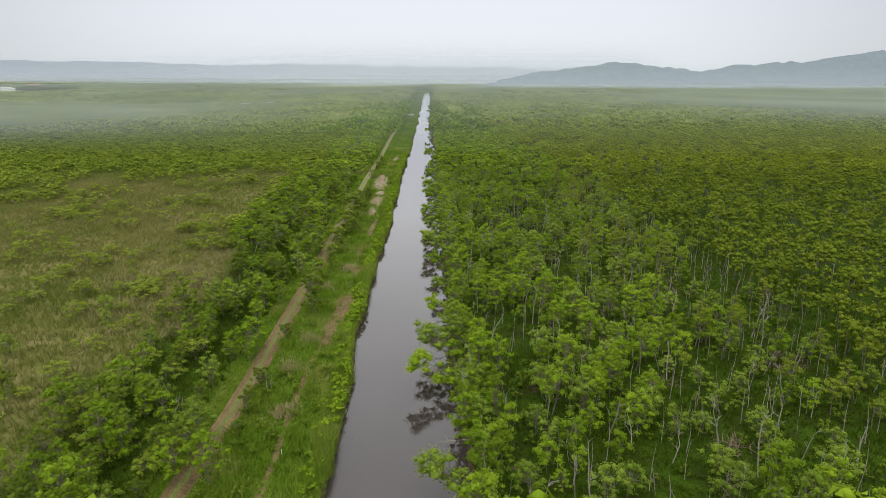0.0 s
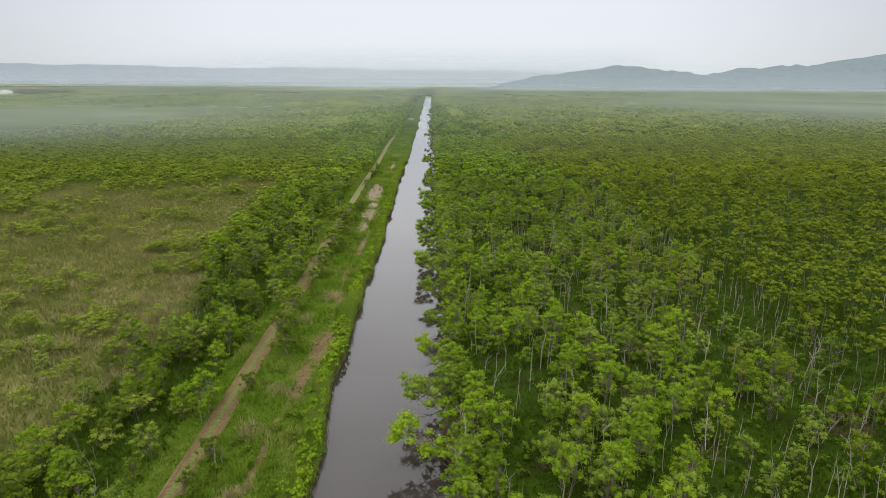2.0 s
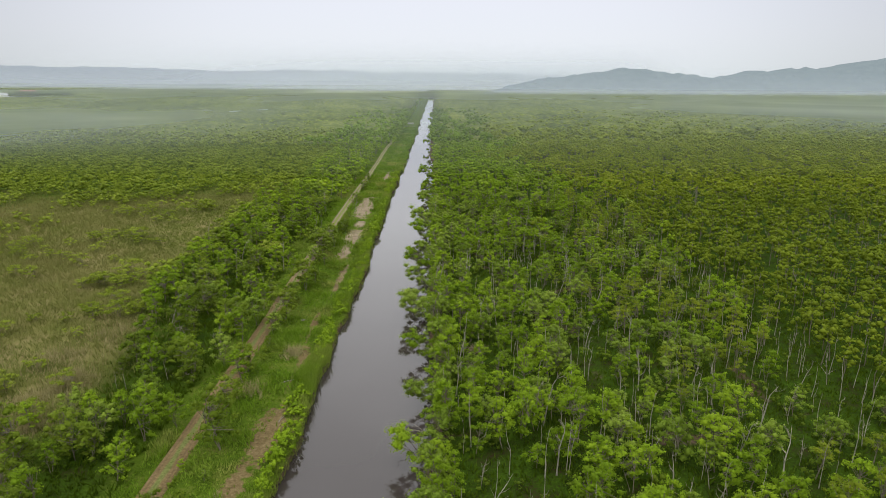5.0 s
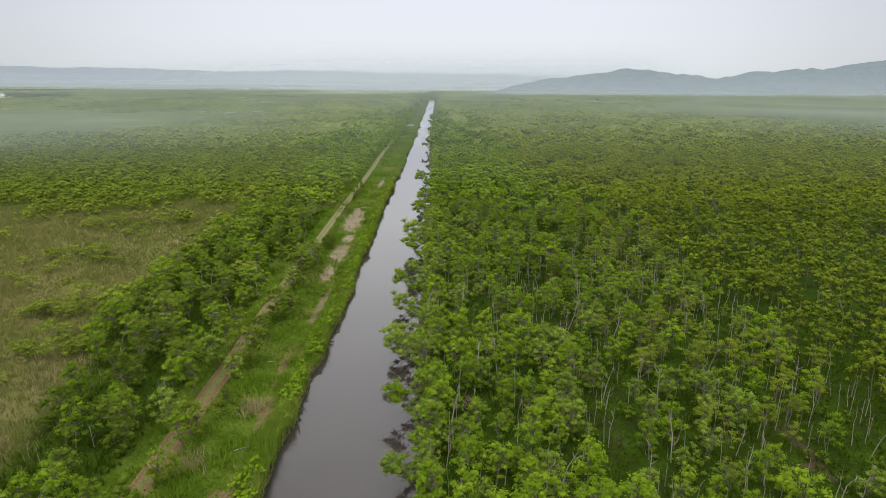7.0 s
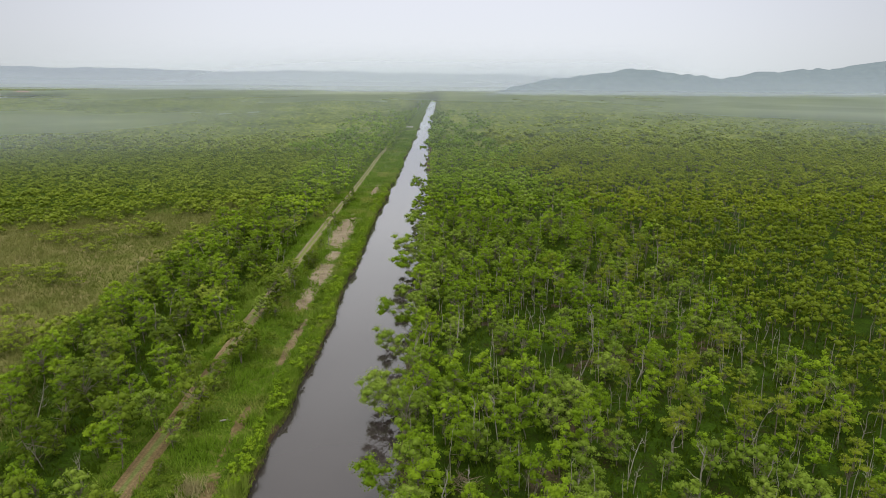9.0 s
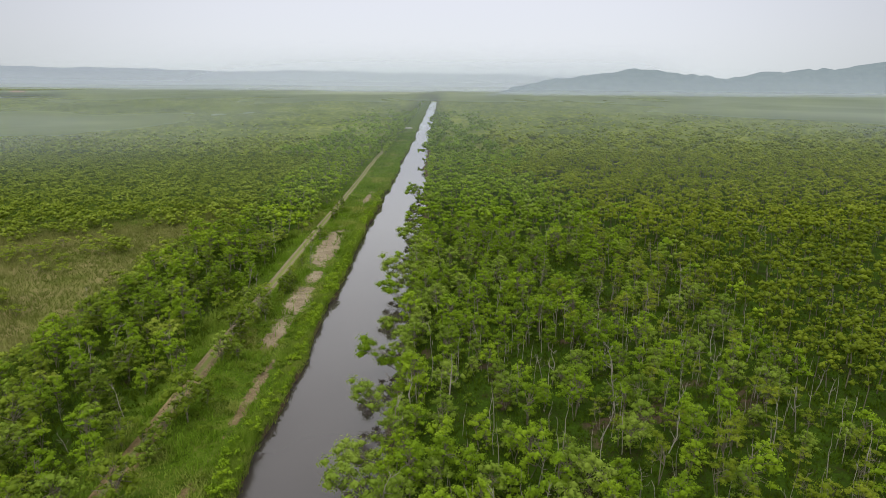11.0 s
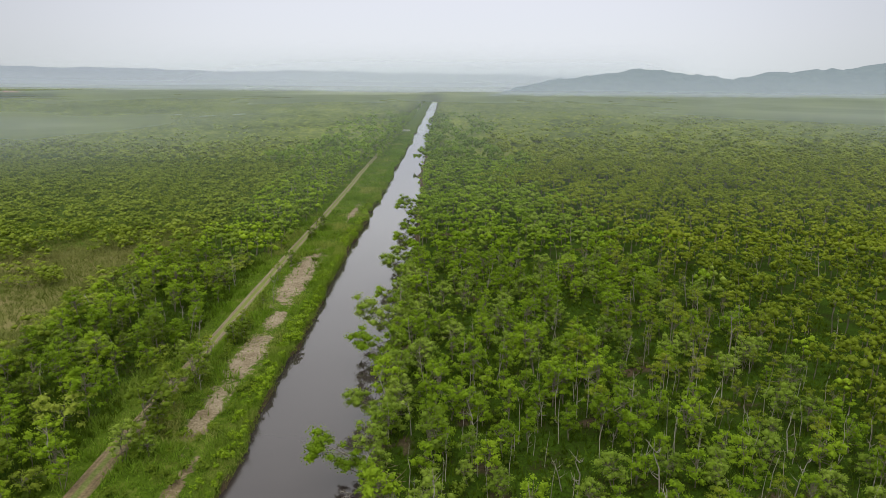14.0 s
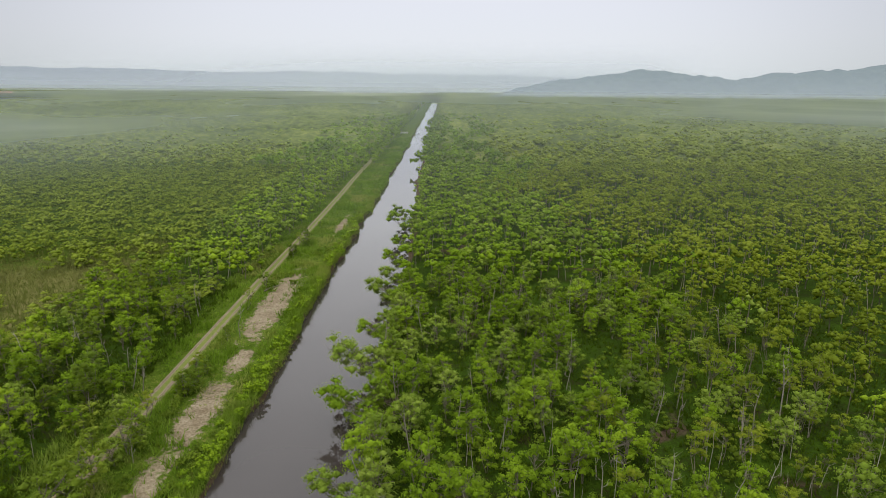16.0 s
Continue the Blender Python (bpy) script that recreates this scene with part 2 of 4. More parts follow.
def plain(name, low, high, rough=0.8, scale=2.0):
    m = Nodes(name)
    n = m.noise(scale, 5.0)
    s = m.add("ShaderNodeBsdfPrincipled", Base_Color=m.ramp(n, (0.3, low), (0.7, high)), Roughness=rough, Normal=m.bump(n, 0.3, 0.02))
    return m.end(s.outputs[0])


GROUND = ground_material()
ROAD = road_material()
WATER = water_material()
WOODS = woods_material("distant_canopy", (0.028, 0.043, 0.005), (0.08, 0.106, 0.014), (0.155, 0.18, 0.03))
# the last colour of each hill is its haze, given off as emission
HILL_NEAR = haze_glow_material("wooded_hill_in_haze", (0.03, 0.04, 0.034), (0.052, 0.064, 0.054), (0.205, 0.245, 0.285))
HILL_FAR = haze_glow_material("far_hill_in_haze", (0.02, 0.022, 0.024), (0.03, 0.032, 0.034), (0.31, 0.355, 0.40))
CONCRETE = plain("weathered_concrete", (0.34, 0.33, 0.30), (0.52, 0.51, 0.47))
WHITE_WALL = plain("white_painted_board", (0.68, 0.68, 0.66), (0.8, 0.8, 0.79))
RED_ROOF = plain("faded_red_sheet_roof", (0.42, 0.12, 0.12), (0.52, 0.18, 0.17), 0.6)
GREY_ROOF = plain("grey_sheet_roof", (0.36, 0.38, 0.4), (0.48, 0.5, 0.52), 0.6)
DARK_GLASS = plain("dark_window_glass", (0.03, 0.035, 0.04), (0.05, 0.055, 0.06), 0.15)



def droplets(m, fac, back, on):
    """Mist: a share of fine droplets that throw daylight back and on, the rest clear air."""
    white = m.add("ShaderNodeBsdfDiffuse", Color=(*back, 1))
    below = m.add("ShaderNodeBsdfTranslucent", Color=(*on, 1))
    both = m.add("ShaderNodeAddShader")
    clear = m.add("ShaderNodeBsdfTransparent")
    mixed = m.add("ShaderNodeMixShader", Fac=fac)
    m.tree.links.new(white.outputs[0], both.inputs[0])
    m.tree.links.new(below.outputs[0], both.inputs[1])
    m.tree.links.new(clear.outputs[0], mixed.inputs[1])
    m.tree.links.new(both.outputs[0], mixed.inputs[2])
    return m.end(mixed.outputs[0])


def low_mist_material():
    """Thin ground mist: clear close by, thicker with every hundred metres down the valley, in drifts."""
    m = Nodes("low_mist")
    place = m.add("ShaderNodeSeparateXYZ")
    m.put(place, "0", m.place())
    x, y = place.outputs[0], place.outputs[1]
    span = m.add("ShaderNodeMapRange", Value=y)
    span.inputs["From Min"].default_value, span.inputs["From Max"].default_value = 250.0, 1500.0
    thick = m.math("MULTIPLY", m.math("POWER", span.outputs[0], 0.8), 0.57)
    west = m.math("MULTIPLY", m.step(x, -40.0, -260.0), m.math("MULTIPLY", m.step(y, 255.0, 390.0), m.step(y, 800.0, 470.0)))
    east = m.math("MULTIPLY", m.step(x, 150.0, 480.0), m.math("MULTIPLY", m.step(y, 330.0, 540.0), m.step(y, 1100.0, 700.0)))
    west, east = m.math("MULTIPLY", west, 0.3), m.math("MULTIPLY", east, 0.24)
    fac = m.math("ADD", thick, m.math("ADD", west, east))
    fields = m.math("MULTIPLY", m.step(x, -560.0, -300.0), m.step(y, 1250.0, 1480.0))
    fac = m.math("MULTIPLY", fac, m.math("SUBTRACT", 1.0, m.math("MULTIPLY", fields, 0.55)))
    farm = m.math("MULTIPLY", m.step(x, -560.0, -720.0), m.math("MULTIPLY", m.step(y, 1120.0, 1280.0), m.step(y, 1600.0, 1480.0)))
    fac = m.math("MULTIPLY", fac, m.math("SUBTRACT", 1.0, m.math("MULTIPLY", farm, 0.5)))
    fac = m.math("MULTIPLY", fac, m.math("ADD", 0.62, m.math("MULTIPLY", m.noise(0.0045, 3.0, warp=1.0), 0.76)))
    return droplets(m, m.math("MINIMUM", fac, 0.85), (0.188, 0.208, 0.228), (0.36, 0.40, 0.44))


def mist_bank_material(name, most, top, west, east):
    """Mist standing before the hills: thick at their foot, gone at their crest, thinning out towards both ends (each from a place to a place)."""
    m = Nodes(name)
    place = m.add("ShaderNodeSeparateXYZ")
    m.put(place, "0", m.place())
    along = m.math("MULTIPLY", m.step(place.outputs[0], *west), m.step(place.outputs[0], *east))
    fac = m.math("MULTIPLY", m.step(place.outputs[2], top, 0.0), along)
    return droplets(m, m.math("MULTIPLY", fac, most), (0.295, 0.32, 0.35), (0.35, 0.375, 0.41))


LOW_MIST = low_mist_material()
BANK_NEAR = mist_bank_material("mist_before_near_hills", 0.36, 74.0, (60.0, 260.0), (4200.0, 4000.0))
BANK_WEST = mist_bank_material("mist_before_western_hills", 0.4, 110.0, (-4600.0, -4400.0), (600.0, 250.0))
BANK_MIDDLE = mist_bank_material("mist_in_the_valley", 0.84, 165.0, (-1350.0, -150.0), (900.0, 600.0))

# ---------------------------------------------------------------- mesh helpers
def hash2(ix, iy, seed):
    h = (ix.astype(np.int64) * 374761393 + iy.astype(np.int64) * 668265263 + seed * 2147483647 * 3) & 0xFFFFFFFF
    h = ((h ^ (h >> 13)) * 1274126177) & 0xFFFFFFFF
    return ((h ^ (h >> 16)) & 0xFFFFFF) / float(0xFFFFFF)


def value_noise(x, y, size, seed=0):
    """Smooth noise from 0 to 1 with features of that size in metres."""
    x, y = np.broadcast_arrays(np.asarray(x, float) / size, np.asarray(y, float) / size)
    ix, iy = np.floor(x), np.floor(y)
    fx, fy = x - ix, y - iy
    fx, fy = fx * fx * (3 - 2 * fx), fy * fy * (3 - 2 * fy)
    a, b = hash2(ix, iy, seed), hash2(ix + 1, iy, seed)
    c, d = hash2(ix, iy + 1, seed), hash2(ix + 1, iy + 1, seed)
    return (a + (b - a) * fx) * (1 - fy) + (c + (d - c) * fx) * fy


def smooth(v, low, high):
    s = np.clip((v - low) / (high - low), 0, 1)
    return s * s * (3 - 2 * s)


def mesh_from(name, verts, batches, material, tint=None, soft=False, second=None, from_face=0):
    """A mesh from an array of places and arrays of faces (each with one count of corners). tint: one number a face.
    second: a material for the faces from from_face on."""
    data = bpy.data.meshes.new(name)
    verts = np.asarray(verts, np.float32)
    batches = [np.asarray(b, np.int32) for b in batches if len(b)]
    corners = np.concatenate([b.ravel() for b in batches])
    sizes = np.concatenate([np.full(len(b), b.shape[1], np.int32) for b in batches])
    data.vertices.add(len(verts))
    data.vertices.foreach_set("co", verts.ravel())
    data.loops.add(len(corners))
    data.loops.foreach_set("vertex_index", corners)
    data.polygons.add(len(sizes))
    data.polygons.foreach_set("loop_start", np.concatenate([[0], np.cumsum(sizes)[:-1]]).astype(np.int32))
    if tint is not None:
        layer = data.attributes.new("tint", "FLOAT", "FACE")
        layer.data.foreach_set("value", np.asarray(tint, np.float32))
    data.update(calc_edges=True)
    data.validate()
    if soft:
        data.polygons.foreach_set("use_smooth", np.ones(len(sizes), bool))
    data.materials.append(material)
    if second:
        data.materials.append(second)
        data.polygons.foreach_set("material_index", (np.arange(len(sizes)) >= from_face).astype(np.int32))
    return data


def part(name, data, parent, label=""):
    ob = new(name, data)
    ob.parent = parent
    return tagged(ob, label)


def tube(points, radii, sides=5):
    """A tapered limb along some points: places and quads, with a closed tip."""
    points, radii = np.asarray(points, float), np.asarray(radii, float)
    verts, faces = [], []
    for n, p in enumerate(points):
        way = points[min(n + 1, len(points) - 1)] - points[max(n - 1, 0)]
        way = way / max(np.linalg.norm(way), 1e-6)
        a = np.cross(way, (0.31, 0.95, 0.1))
        a = a / max(np.linalg.norm(a), 1e-6)
        b = np.cross(way, a)
        turn = 2 * np.pi * np.arange(sides) / sides
        verts.append(p + radii[n] * (np.cos(turn)[:, None] * a + np.sin(turn)[:, None] * b))
    for n in range(len(points) - 1):
        for k in range(sides):
            i, j = n * sides + k, n * sides + (k + 1) % sides
            faces.append((i, j, j + sides, i + sides))
    return np.concatenate(verts), np.array(faces)


def join(pieces):
    verts, faces, at = [], [], 0
    for v, f in pieces:
        verts.append(v)
        faces.append(f + at)
        at += len(v)
    return np.concatenate(verts), np.concatenate(faces)


def ball(fine):
    """The corners and faces of a small closed lump: 20 faces, or 8."""
    if not fine:
        v = np.array([(1, 0, 0), (0, 1, 0), (-1, 0, 0), (0, -1, 0), (0, 0, 1), (0, 0, -1)], float)
        return v, np.array([(0, 1, 4), (1, 2, 4), (2, 3, 4), (3, 0, 4), (1, 0, 5), (2, 1, 5), (3, 2, 5), (0, 3, 5)])
    bm = bmesh.new()
    bmesh.ops.create_icosphere(bm, subdivisions=1, radius=1.0)
    v = np.array([p.co[:] for p in bm.verts])
    f = np.array([[p.index for p in q.verts] for q in bm.faces])
    bm.free()
    return v, f


LUMP_FINE, LUMP_ROUGH = ball(True), ball(False)


def sprays(rng, centres, radii, count, size, flat=0.85, fine=True, core=0.68):
    """The leaves of a crown. Round each clump stand pointed sprays, more on its upper side; inside it is a dense ragged leaf mass.
    Returns sprays (n, 3, 3), their tints, the masses' corners and faces, and their tints."""
    blades, tints, lumps, lump_tints = [], [], [], []
    v, f = LUMP_FINE if fine else LUMP_ROUGH
    for centre, radius in zip(centres, radii):
        way = rng.normal(size=(count, 3))
        way[:, 2] = np.abs(way[:, 2]) * 1.15 - 0.35
        way /= np.linalg.norm(way, axis=1)[:, None]
        reach = radius * rng.uniform(0.58, 1.22, count)
        place = centre + way * reach[:, None] * (1, 1, flat)
        normal = way * 0.9 + rng.normal(size=(count, 3)) * 0.32 + (0, 0, 0.45)
        normal /= np.linalg.norm(normal, axis=1)[:, None]
        along = np.cross(normal, rng.normal(size=(count, 3)))
        along /= np.maximum(np.linalg.norm(along, axis=1), 1e-6)[:, None]
        side = np.cross(normal, along)
        s = size * rng.uniform(0.6, 1.4, count)[:, None]
        bend = normal * s * rng.uniform(-0.2, 0.35, (count, 1))
        blades.append(np.stack([place - along * s * 0.55 + bend, place + along * s * 0.3 + side * s * 0.5, place + along * s * 0.45 - side * s * 0.42], 1))
        own = rng.uniform(0.35, 0.65)
        tints.append(np.clip(own * 0.75 + rng.uniform(0, 1, count) * 0.25, 0, 1))
        lumps.append((centre + v * rng.uniform(0.75, 1.2, (len(v), 1)) * radius * core * (1, 1, flat), f))
        lump_tints.append(np.full(len(f), own * 0.75 + 0.12))
    lv, lf = join(lumps)
    return np.concatenate(blades), np.concatenate(tints), lv, lf, np.concatenate(lump_tints)


def crown_mesh(name, blades, tints, lv, lf, lump_tints, material, limbs=None, bark_material=None):
    n = len(blades)
    verts = np.concatenate([blades.reshape(-1, 3), lv])
    faces = np.concatenate([np.arange(3 * n).reshape(n, 3), lf + 3 * n])
    tint = np.concatenate([tints, lump_tints])
    if limbs is None:
        return mesh_from(name, verts, [faces], material, tint)
    v, f = join(limbs)
    return mesh_from(name, np.concatenate([verts, v]), [faces, f + len(verts)], material, np.concatenate([tint, np.full(len(f), 0.5)]), second=bark_material, from_face=len(faces))


def grow(rng, height, spread, base, clumps, clump_size, stems=1, lean=(0.0, 0.0), flat=0.8, dome=0.6, limb_sides=3):
    """The skeleton of a tree: stems, limbs, and the centres and radii of the leaf clumps."""
    wood, limbs, centres, radii = [], [], [], []
    lean = np.array([*lean, 0.0])
    feet = []
    for s in range(stems):
        turn = rng.uniform(0, 2 * np.pi)
        off = np.array([math.cos(turn), math.sin(turn), 0]) * (0 if stems == 1 else rng.uniform(0.12, 0.3))
        top = off * (1 if stems == 1 else rng.uniform(3, 7)) + lean * rng.uniform(0.8, 1.1) + (0, 0, height * rng.uniform(0.78, 0.95))
        middle = off * 1.5 + (top - off) * 0.5 + rng.normal(size=3) * (0.16, 0.16, 0.05)
        thick = 0.0145 * height * rng.uniform(0.8, 1.1) / math.sqrt(stems)
        points = [off - (0, 0, 0.3), off + (0, 0, 0.25), middle, top]
        wood.append(tube(points, [thick * 1.35, thick, thick * 0.7, thick * 0.16], 6))
        feet.append((off, middle, top))
    for c in range(clumps):
        turn = 2.4 * c + rng.uniform(-0.5, 0.5)
        far = math.sqrt((c + 0.5) / clumps) * rng.uniform(0.8, 1.08)
        up = max(0.0, 1 - (0.9 * min(far, 1.1)) ** 2) ** (0.5 * dome + 0.2) * rng.uniform(0.8, 1.03)
        if c % 5 > 2:
            up *= rng.uniform(0.1, 0.75)
            far *= 0.85
        far = far * spread
        z = base + (height - base) * up
        f = z / height
        centre = lean * f + (math.cos(turn) * far, math.sin(turn) * far, max(z, 0.5))
        off, middle, top = feet[c % stems]
        start = middle + (top - middle) * rng.uniform(0.0, 0.6) if z > height * 0.5 else off + (middle - off) * rng.uniform(0.5, 0.95)
        bow = (start + centre) / 2 + rng.normal(size=3) * 0.15 + (0, 0, -0.1)
        thick = 0.009 * height * rng.uniform(0.6, 1.0)
        limbs.append(tube([start, bow, centre + (0, 0, 0.2)] if c % 2 else [start, centre + (0, 0, 0.2)], [thick, thick * 0.65, thick * 0.15][:3 if c % 2 else 2], limb_sides))
        centres.append(centre + rng.normal(size=3) * 0.14 * spread * np.array((1, 1, 0.6)))
        radii.append(clump_size * rng.uniform(0.6, 1.3))
    return wood, limbs, np.array(centres), np.array(radii)


def snag(rng, height, forks):
    """A dead tree: a bent bare stem, broken off or forked, with stubs of branches."""
    wood = []
    bend = rng.normal(size=2) * 0.09 * height
    top = np.array([*bend, height])
    middle = np.array([*(bend * 0.35 + rng.normal(size=2) * 0.2), height * 0.5])
    thick = 0.0125 * height
    wood.append(tube([(0, 0, -0.3), (0, 0, 0.3), middle, (middle + top) / 2 + rng.normal(size=3) * 0.15, top], [thick * 1.4, thick, thick * 0.75, thick * 0.5, thick * 0.15], 6))
    for k in range(forks):
        f = rng.uniform(0.3, 0.92)
        start = middle * (f / 0.5) if f < 0.5 else middle + (top - middle) * (f - 0.5) / 0.5
        turn = rng.uniform(0, 2 * np.pi)
        length = height * rng.uniform(0.14, 0.34) * (1.2 - f * 0.6)
        tip = start + np.array([math.cos(turn) * length * 0.65, math.sin(turn) * length * 0.65, length * rng.uniform(0.35, 1.0)])
        elbow = start + (tip - start) * 0.5 + rng.normal(size=3) * 0.12 - (0, 0, 0.1)
        wood.append(tube([start, elbow, tip], [thick * 0.5, thick * 0.34, thick * 0.08], 4))
        if rng.random() < 0.6:
            twig = elbow + np.array([math.cos(turn + 1.2) * length * 0.35, math.sin(turn + 1.2) * length * 0.35, length * 0.35])
            wood[-1] = join([wood[-1], tube([elbow, twig], [thick * 0.25, thick * 0.06], 3)])
    return wood


# ---------------------------------------------------------------- the land
CANAL_END = 1576.0
WATER_LEVEL = -0.7
ROAD_X = -13.7


# the west bank's bays and points: y, x
SHORE = [(40, 0.2), (60, 0.2), (74, 0.2), (82, 0.8), (90, -0.5), (100, -1.1), (105, -0.7), (109, -0.1), (116, -0.9), (125, -0.8), (130, -0.4), (138, -0.6), (145, -0.7), (149, 0.1), (158, -0.6), (166, 0.0),
         (174, 0.2), (180, 0.6), (185, 0.4), (192, -0.3), (197, 0.0), (205, -0.5), (209, -0.9), (213, 0.4), (220, 0.0), (234, 0.1), (248, -0.7), (264, -0.5)]


def left_bank(y):
    y = np.asarray(y, float)
    ragged = 1.9 * (value_noise(0, y, 17, 3) - 0.5) + 1.5 * (value_noise(0, y, 5.5, 4) - 0.5) + 1.2 * smooth(y, 300, 420)
    near = np.interp(y, [p[0] for p in SHORE], [p[1] for p in SHORE]) + 0.45 * (value_noise(0, y, 4, 4) - 0.5)
    far = np.clip(smooth(y, 264, 285) + smooth(-y, -40, -20), 0, 1)
    return near * (1 - far) + ragged * far


def right_bank(y):
    return 14.9 + 2.0 * (value_noise(0, y, 14, 5) - 0.5) + 1.0 * (value_noise(0, y, 5, 6) - 0.5) - 3.0 * smooth(y, 280, 420)


def road_x(y):
    return ROAD_X + 0.7 * (value_noise(0, y, 45, 8) - 0.5) - 1.4 * smooth(-np.asarray(y, float), -75, -45) + 0.7 * smooth(y, 340, 520)


# bare earth along the strip: middle x, middle y, half width, half length
BARE = [(-7.4, 250.5, 2.5, 17.5), (-6.0, 224.5, 1.7, 4.2), (-6.4, 208, 2.1, 10.0), (-6.5, 192, 1.6, 8.0), (-3.6, 110.5, 2.6, 6.0), (-5.2, 98, 1.3, 6.5), (-6.1, 78, 0.6, 6.0), (-6.0, 62, 0.4, 8.0),
        (-4.4, 171, 0.8, 9.0), (-5.2, 147, 0.7, 5.5), (-5.2, 318, 1.1, 13.0), (-4.3, 132, 0.6, 5.0)]
TRAIL = [(-6.2, 40), (-5.7, 57), (-6.2, 70), (-6.2, 80), (-5.8, 95), (-4.3, 103), (-3.8, 110), (-5.0, 131), (-5.3, 148), (-4.2, 165), (-4.0, 181), (-5.7, 190), (-5.1, 197), (-5.6, 207), (-5.3, 215), (-5.0, 229), (-7.2, 245)]


def open_marsh(x, y):
    """How open the reed marsh west of the track is: 1 bare reeds, 0 closed scrub."""
    x, y = np.asarray(x, float), np.asarray(y, float)
    edge = 22 + 11 * value_noise(0, y, 40, 11) + 12 * smooth(y, 140, 185)
    west = smooth(-x, edge, edge + 14)
    clear = 0.95 - 0.95 * smooth(y + 70 * (value_noise(x, y, 50, 12) - 0.5), 215, 310)
    glade = 0.45 * smooth(value_noise(x, y * 1.6, 55, 13), 0.6, 0.8) * (1 - smooth(y, 330, 430))
    return west * np.clip(clear + glade, 0, 1) * (1 - 0.55 * smooth(-x, 95, 135))


def land_height(x, y):
    x, y = np.broadcast_arrays(np.asarray(x, float), np.asarray(y, float))
    z = 0.35 * (value_noise(x, y, 9, 21) - 0.5) + 0.25 * (value_noise(x, y, 3, 22) - 0.5)
    strip = smooth(x, -19, -12) * (1 - smooth(x, 0, 1))
    z = z * (1 - 0.6 * strip) + (0.15 + 0.2 * smooth(x, -3.0, -1.0)) * strip
    inside = (y < CANAL_END) & (y > -600)
    lb, rb = left_bank(y), right_bank(y)
    drop = smooth(x, lb - 0.15, lb + 0.35) * (1 - smooth(x, rb - 1.4, rb + 1.8))
    return np.where(inside, z * (1 - drop) - 2.2 * drop, z)


def far_field(x, y):
    """Mown fields at the far end of the canal and round the farm."""
    wobble = 0.3 * (value_noise(x, y, 90, 33) - 0.5)
    return (((x + 190) / 310) ** 2 + ((y - 1840) / 400) ** 2 + wobble < 1) | (((x - 95) / 95) ** 2 + ((y - 1700) / 250) ** 2 + wobble < 1) | (((x + 850) / 175) ** 2 + ((y - 1330) / 140) ** 2 + wobble < 1)


def land_columns():
    return np.unique(np.round(np.concatenate([
        np.arange(-6000, -1100, 500), np.arange(-1100, -500, 40), np.arange(-500, -120, 20), np.arange(-120, -19, 3.5), np.arange(-19, 2.0, 0.55),
        np.arange(2, 12, 2.5), np.arange(12, 19, 0.6), np.arange(19, 120, 3.5), np.arange(120, 500, 20), np.arange(500, 6001, 500)]), 3))


def land_rows():
    return np.unique(np.round(np.concatenate([
        np.arange(-4000, -600, 400), np.arange(-600, 30, 30), np.arange(30, 330, 1.7), np.arange(330, 700, 6), np.arange(700, 1650, 25), np.arange(1650, 2000, 40), np.arange(2000, 4800, 300)]), 3))


def build_ground():
    xs, ys = land_columns(), land_rows()
    x, y = np.meshgrid(xs, ys)
    z = land_height(x, y)
    w, h = len(xs), len(ys)
    i = (np.arange(h - 1)[:, None] * w + np.arange(w - 1)).ravel()
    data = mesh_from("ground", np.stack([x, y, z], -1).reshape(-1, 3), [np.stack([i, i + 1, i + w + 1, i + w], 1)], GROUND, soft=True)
    x, y = x.ravel(), y.ravel()
    bare = np.zeros(len(x))
    for cx, cy, rx, ry in BARE:
        d = np.sqrt(((x - cx) / rx) ** 2 + ((y - cy) / ry) ** 2)
        bare = np.maximum(bare, (1.5 if rx > 2.2 else 1.15) - (0.85 if rx > 2.2 else 0.6) * d)
    tx, ty = np.array(TRAIL).T
    off = np.abs(x - np.interp(y, ty, tx))
    bare = np.maximum(bare, np.where((y > 40) & (y < 245), 0.6 - 0.7 * off, 0))
    mud = np.maximum(1 - np.abs(x - left_bank(y) - 0.2) / 0.7, 1 - np.abs(x - right_bank(y) - 0.5) / 2.6)
    mud = np.clip(mud, 0, 1) * (y < CANAL_END) * (y > -600)
    mud = np.maximum(mud, 0.6 * (value_noise(x, y, 5, 31) > 0.8) * (x > 17) * (x < 70))
    reed = open_marsh(x, y) * 0.95
    # where the ground takes the wood floor's shade-darkened colours
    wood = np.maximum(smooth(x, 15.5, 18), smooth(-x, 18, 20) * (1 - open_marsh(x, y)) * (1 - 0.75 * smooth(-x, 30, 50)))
    field = far_field(x, y).astype(float)
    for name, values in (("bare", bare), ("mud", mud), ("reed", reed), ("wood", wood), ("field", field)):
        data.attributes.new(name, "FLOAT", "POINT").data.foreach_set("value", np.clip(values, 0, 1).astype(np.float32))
    tagged(new("ground", data), "flat green wetland with reeds, bare earth and muddy banks", "ground", kind="structure")


def build_water():
    ys = np.concatenate([np.arange(-600, 0, 60), np.arange(0, CANAL_END + 1, 16)])
    verts = np.array([(x, y, WATER_LEVEL) for y in ys for x in (-2.5, 6.5, 17.5)])
    i = (np.arange(len(ys) - 1)[:, None] * 3 + np.arange(2)).ravel()
    data = mesh_from("canal_water", verts, [np.stack([i, i + 1, i + 4, i + 3], 1)], WATER)
    tagged(new("water", data), "still brown-grey canal water mirroring the overcast sky", "water", kind="structure")


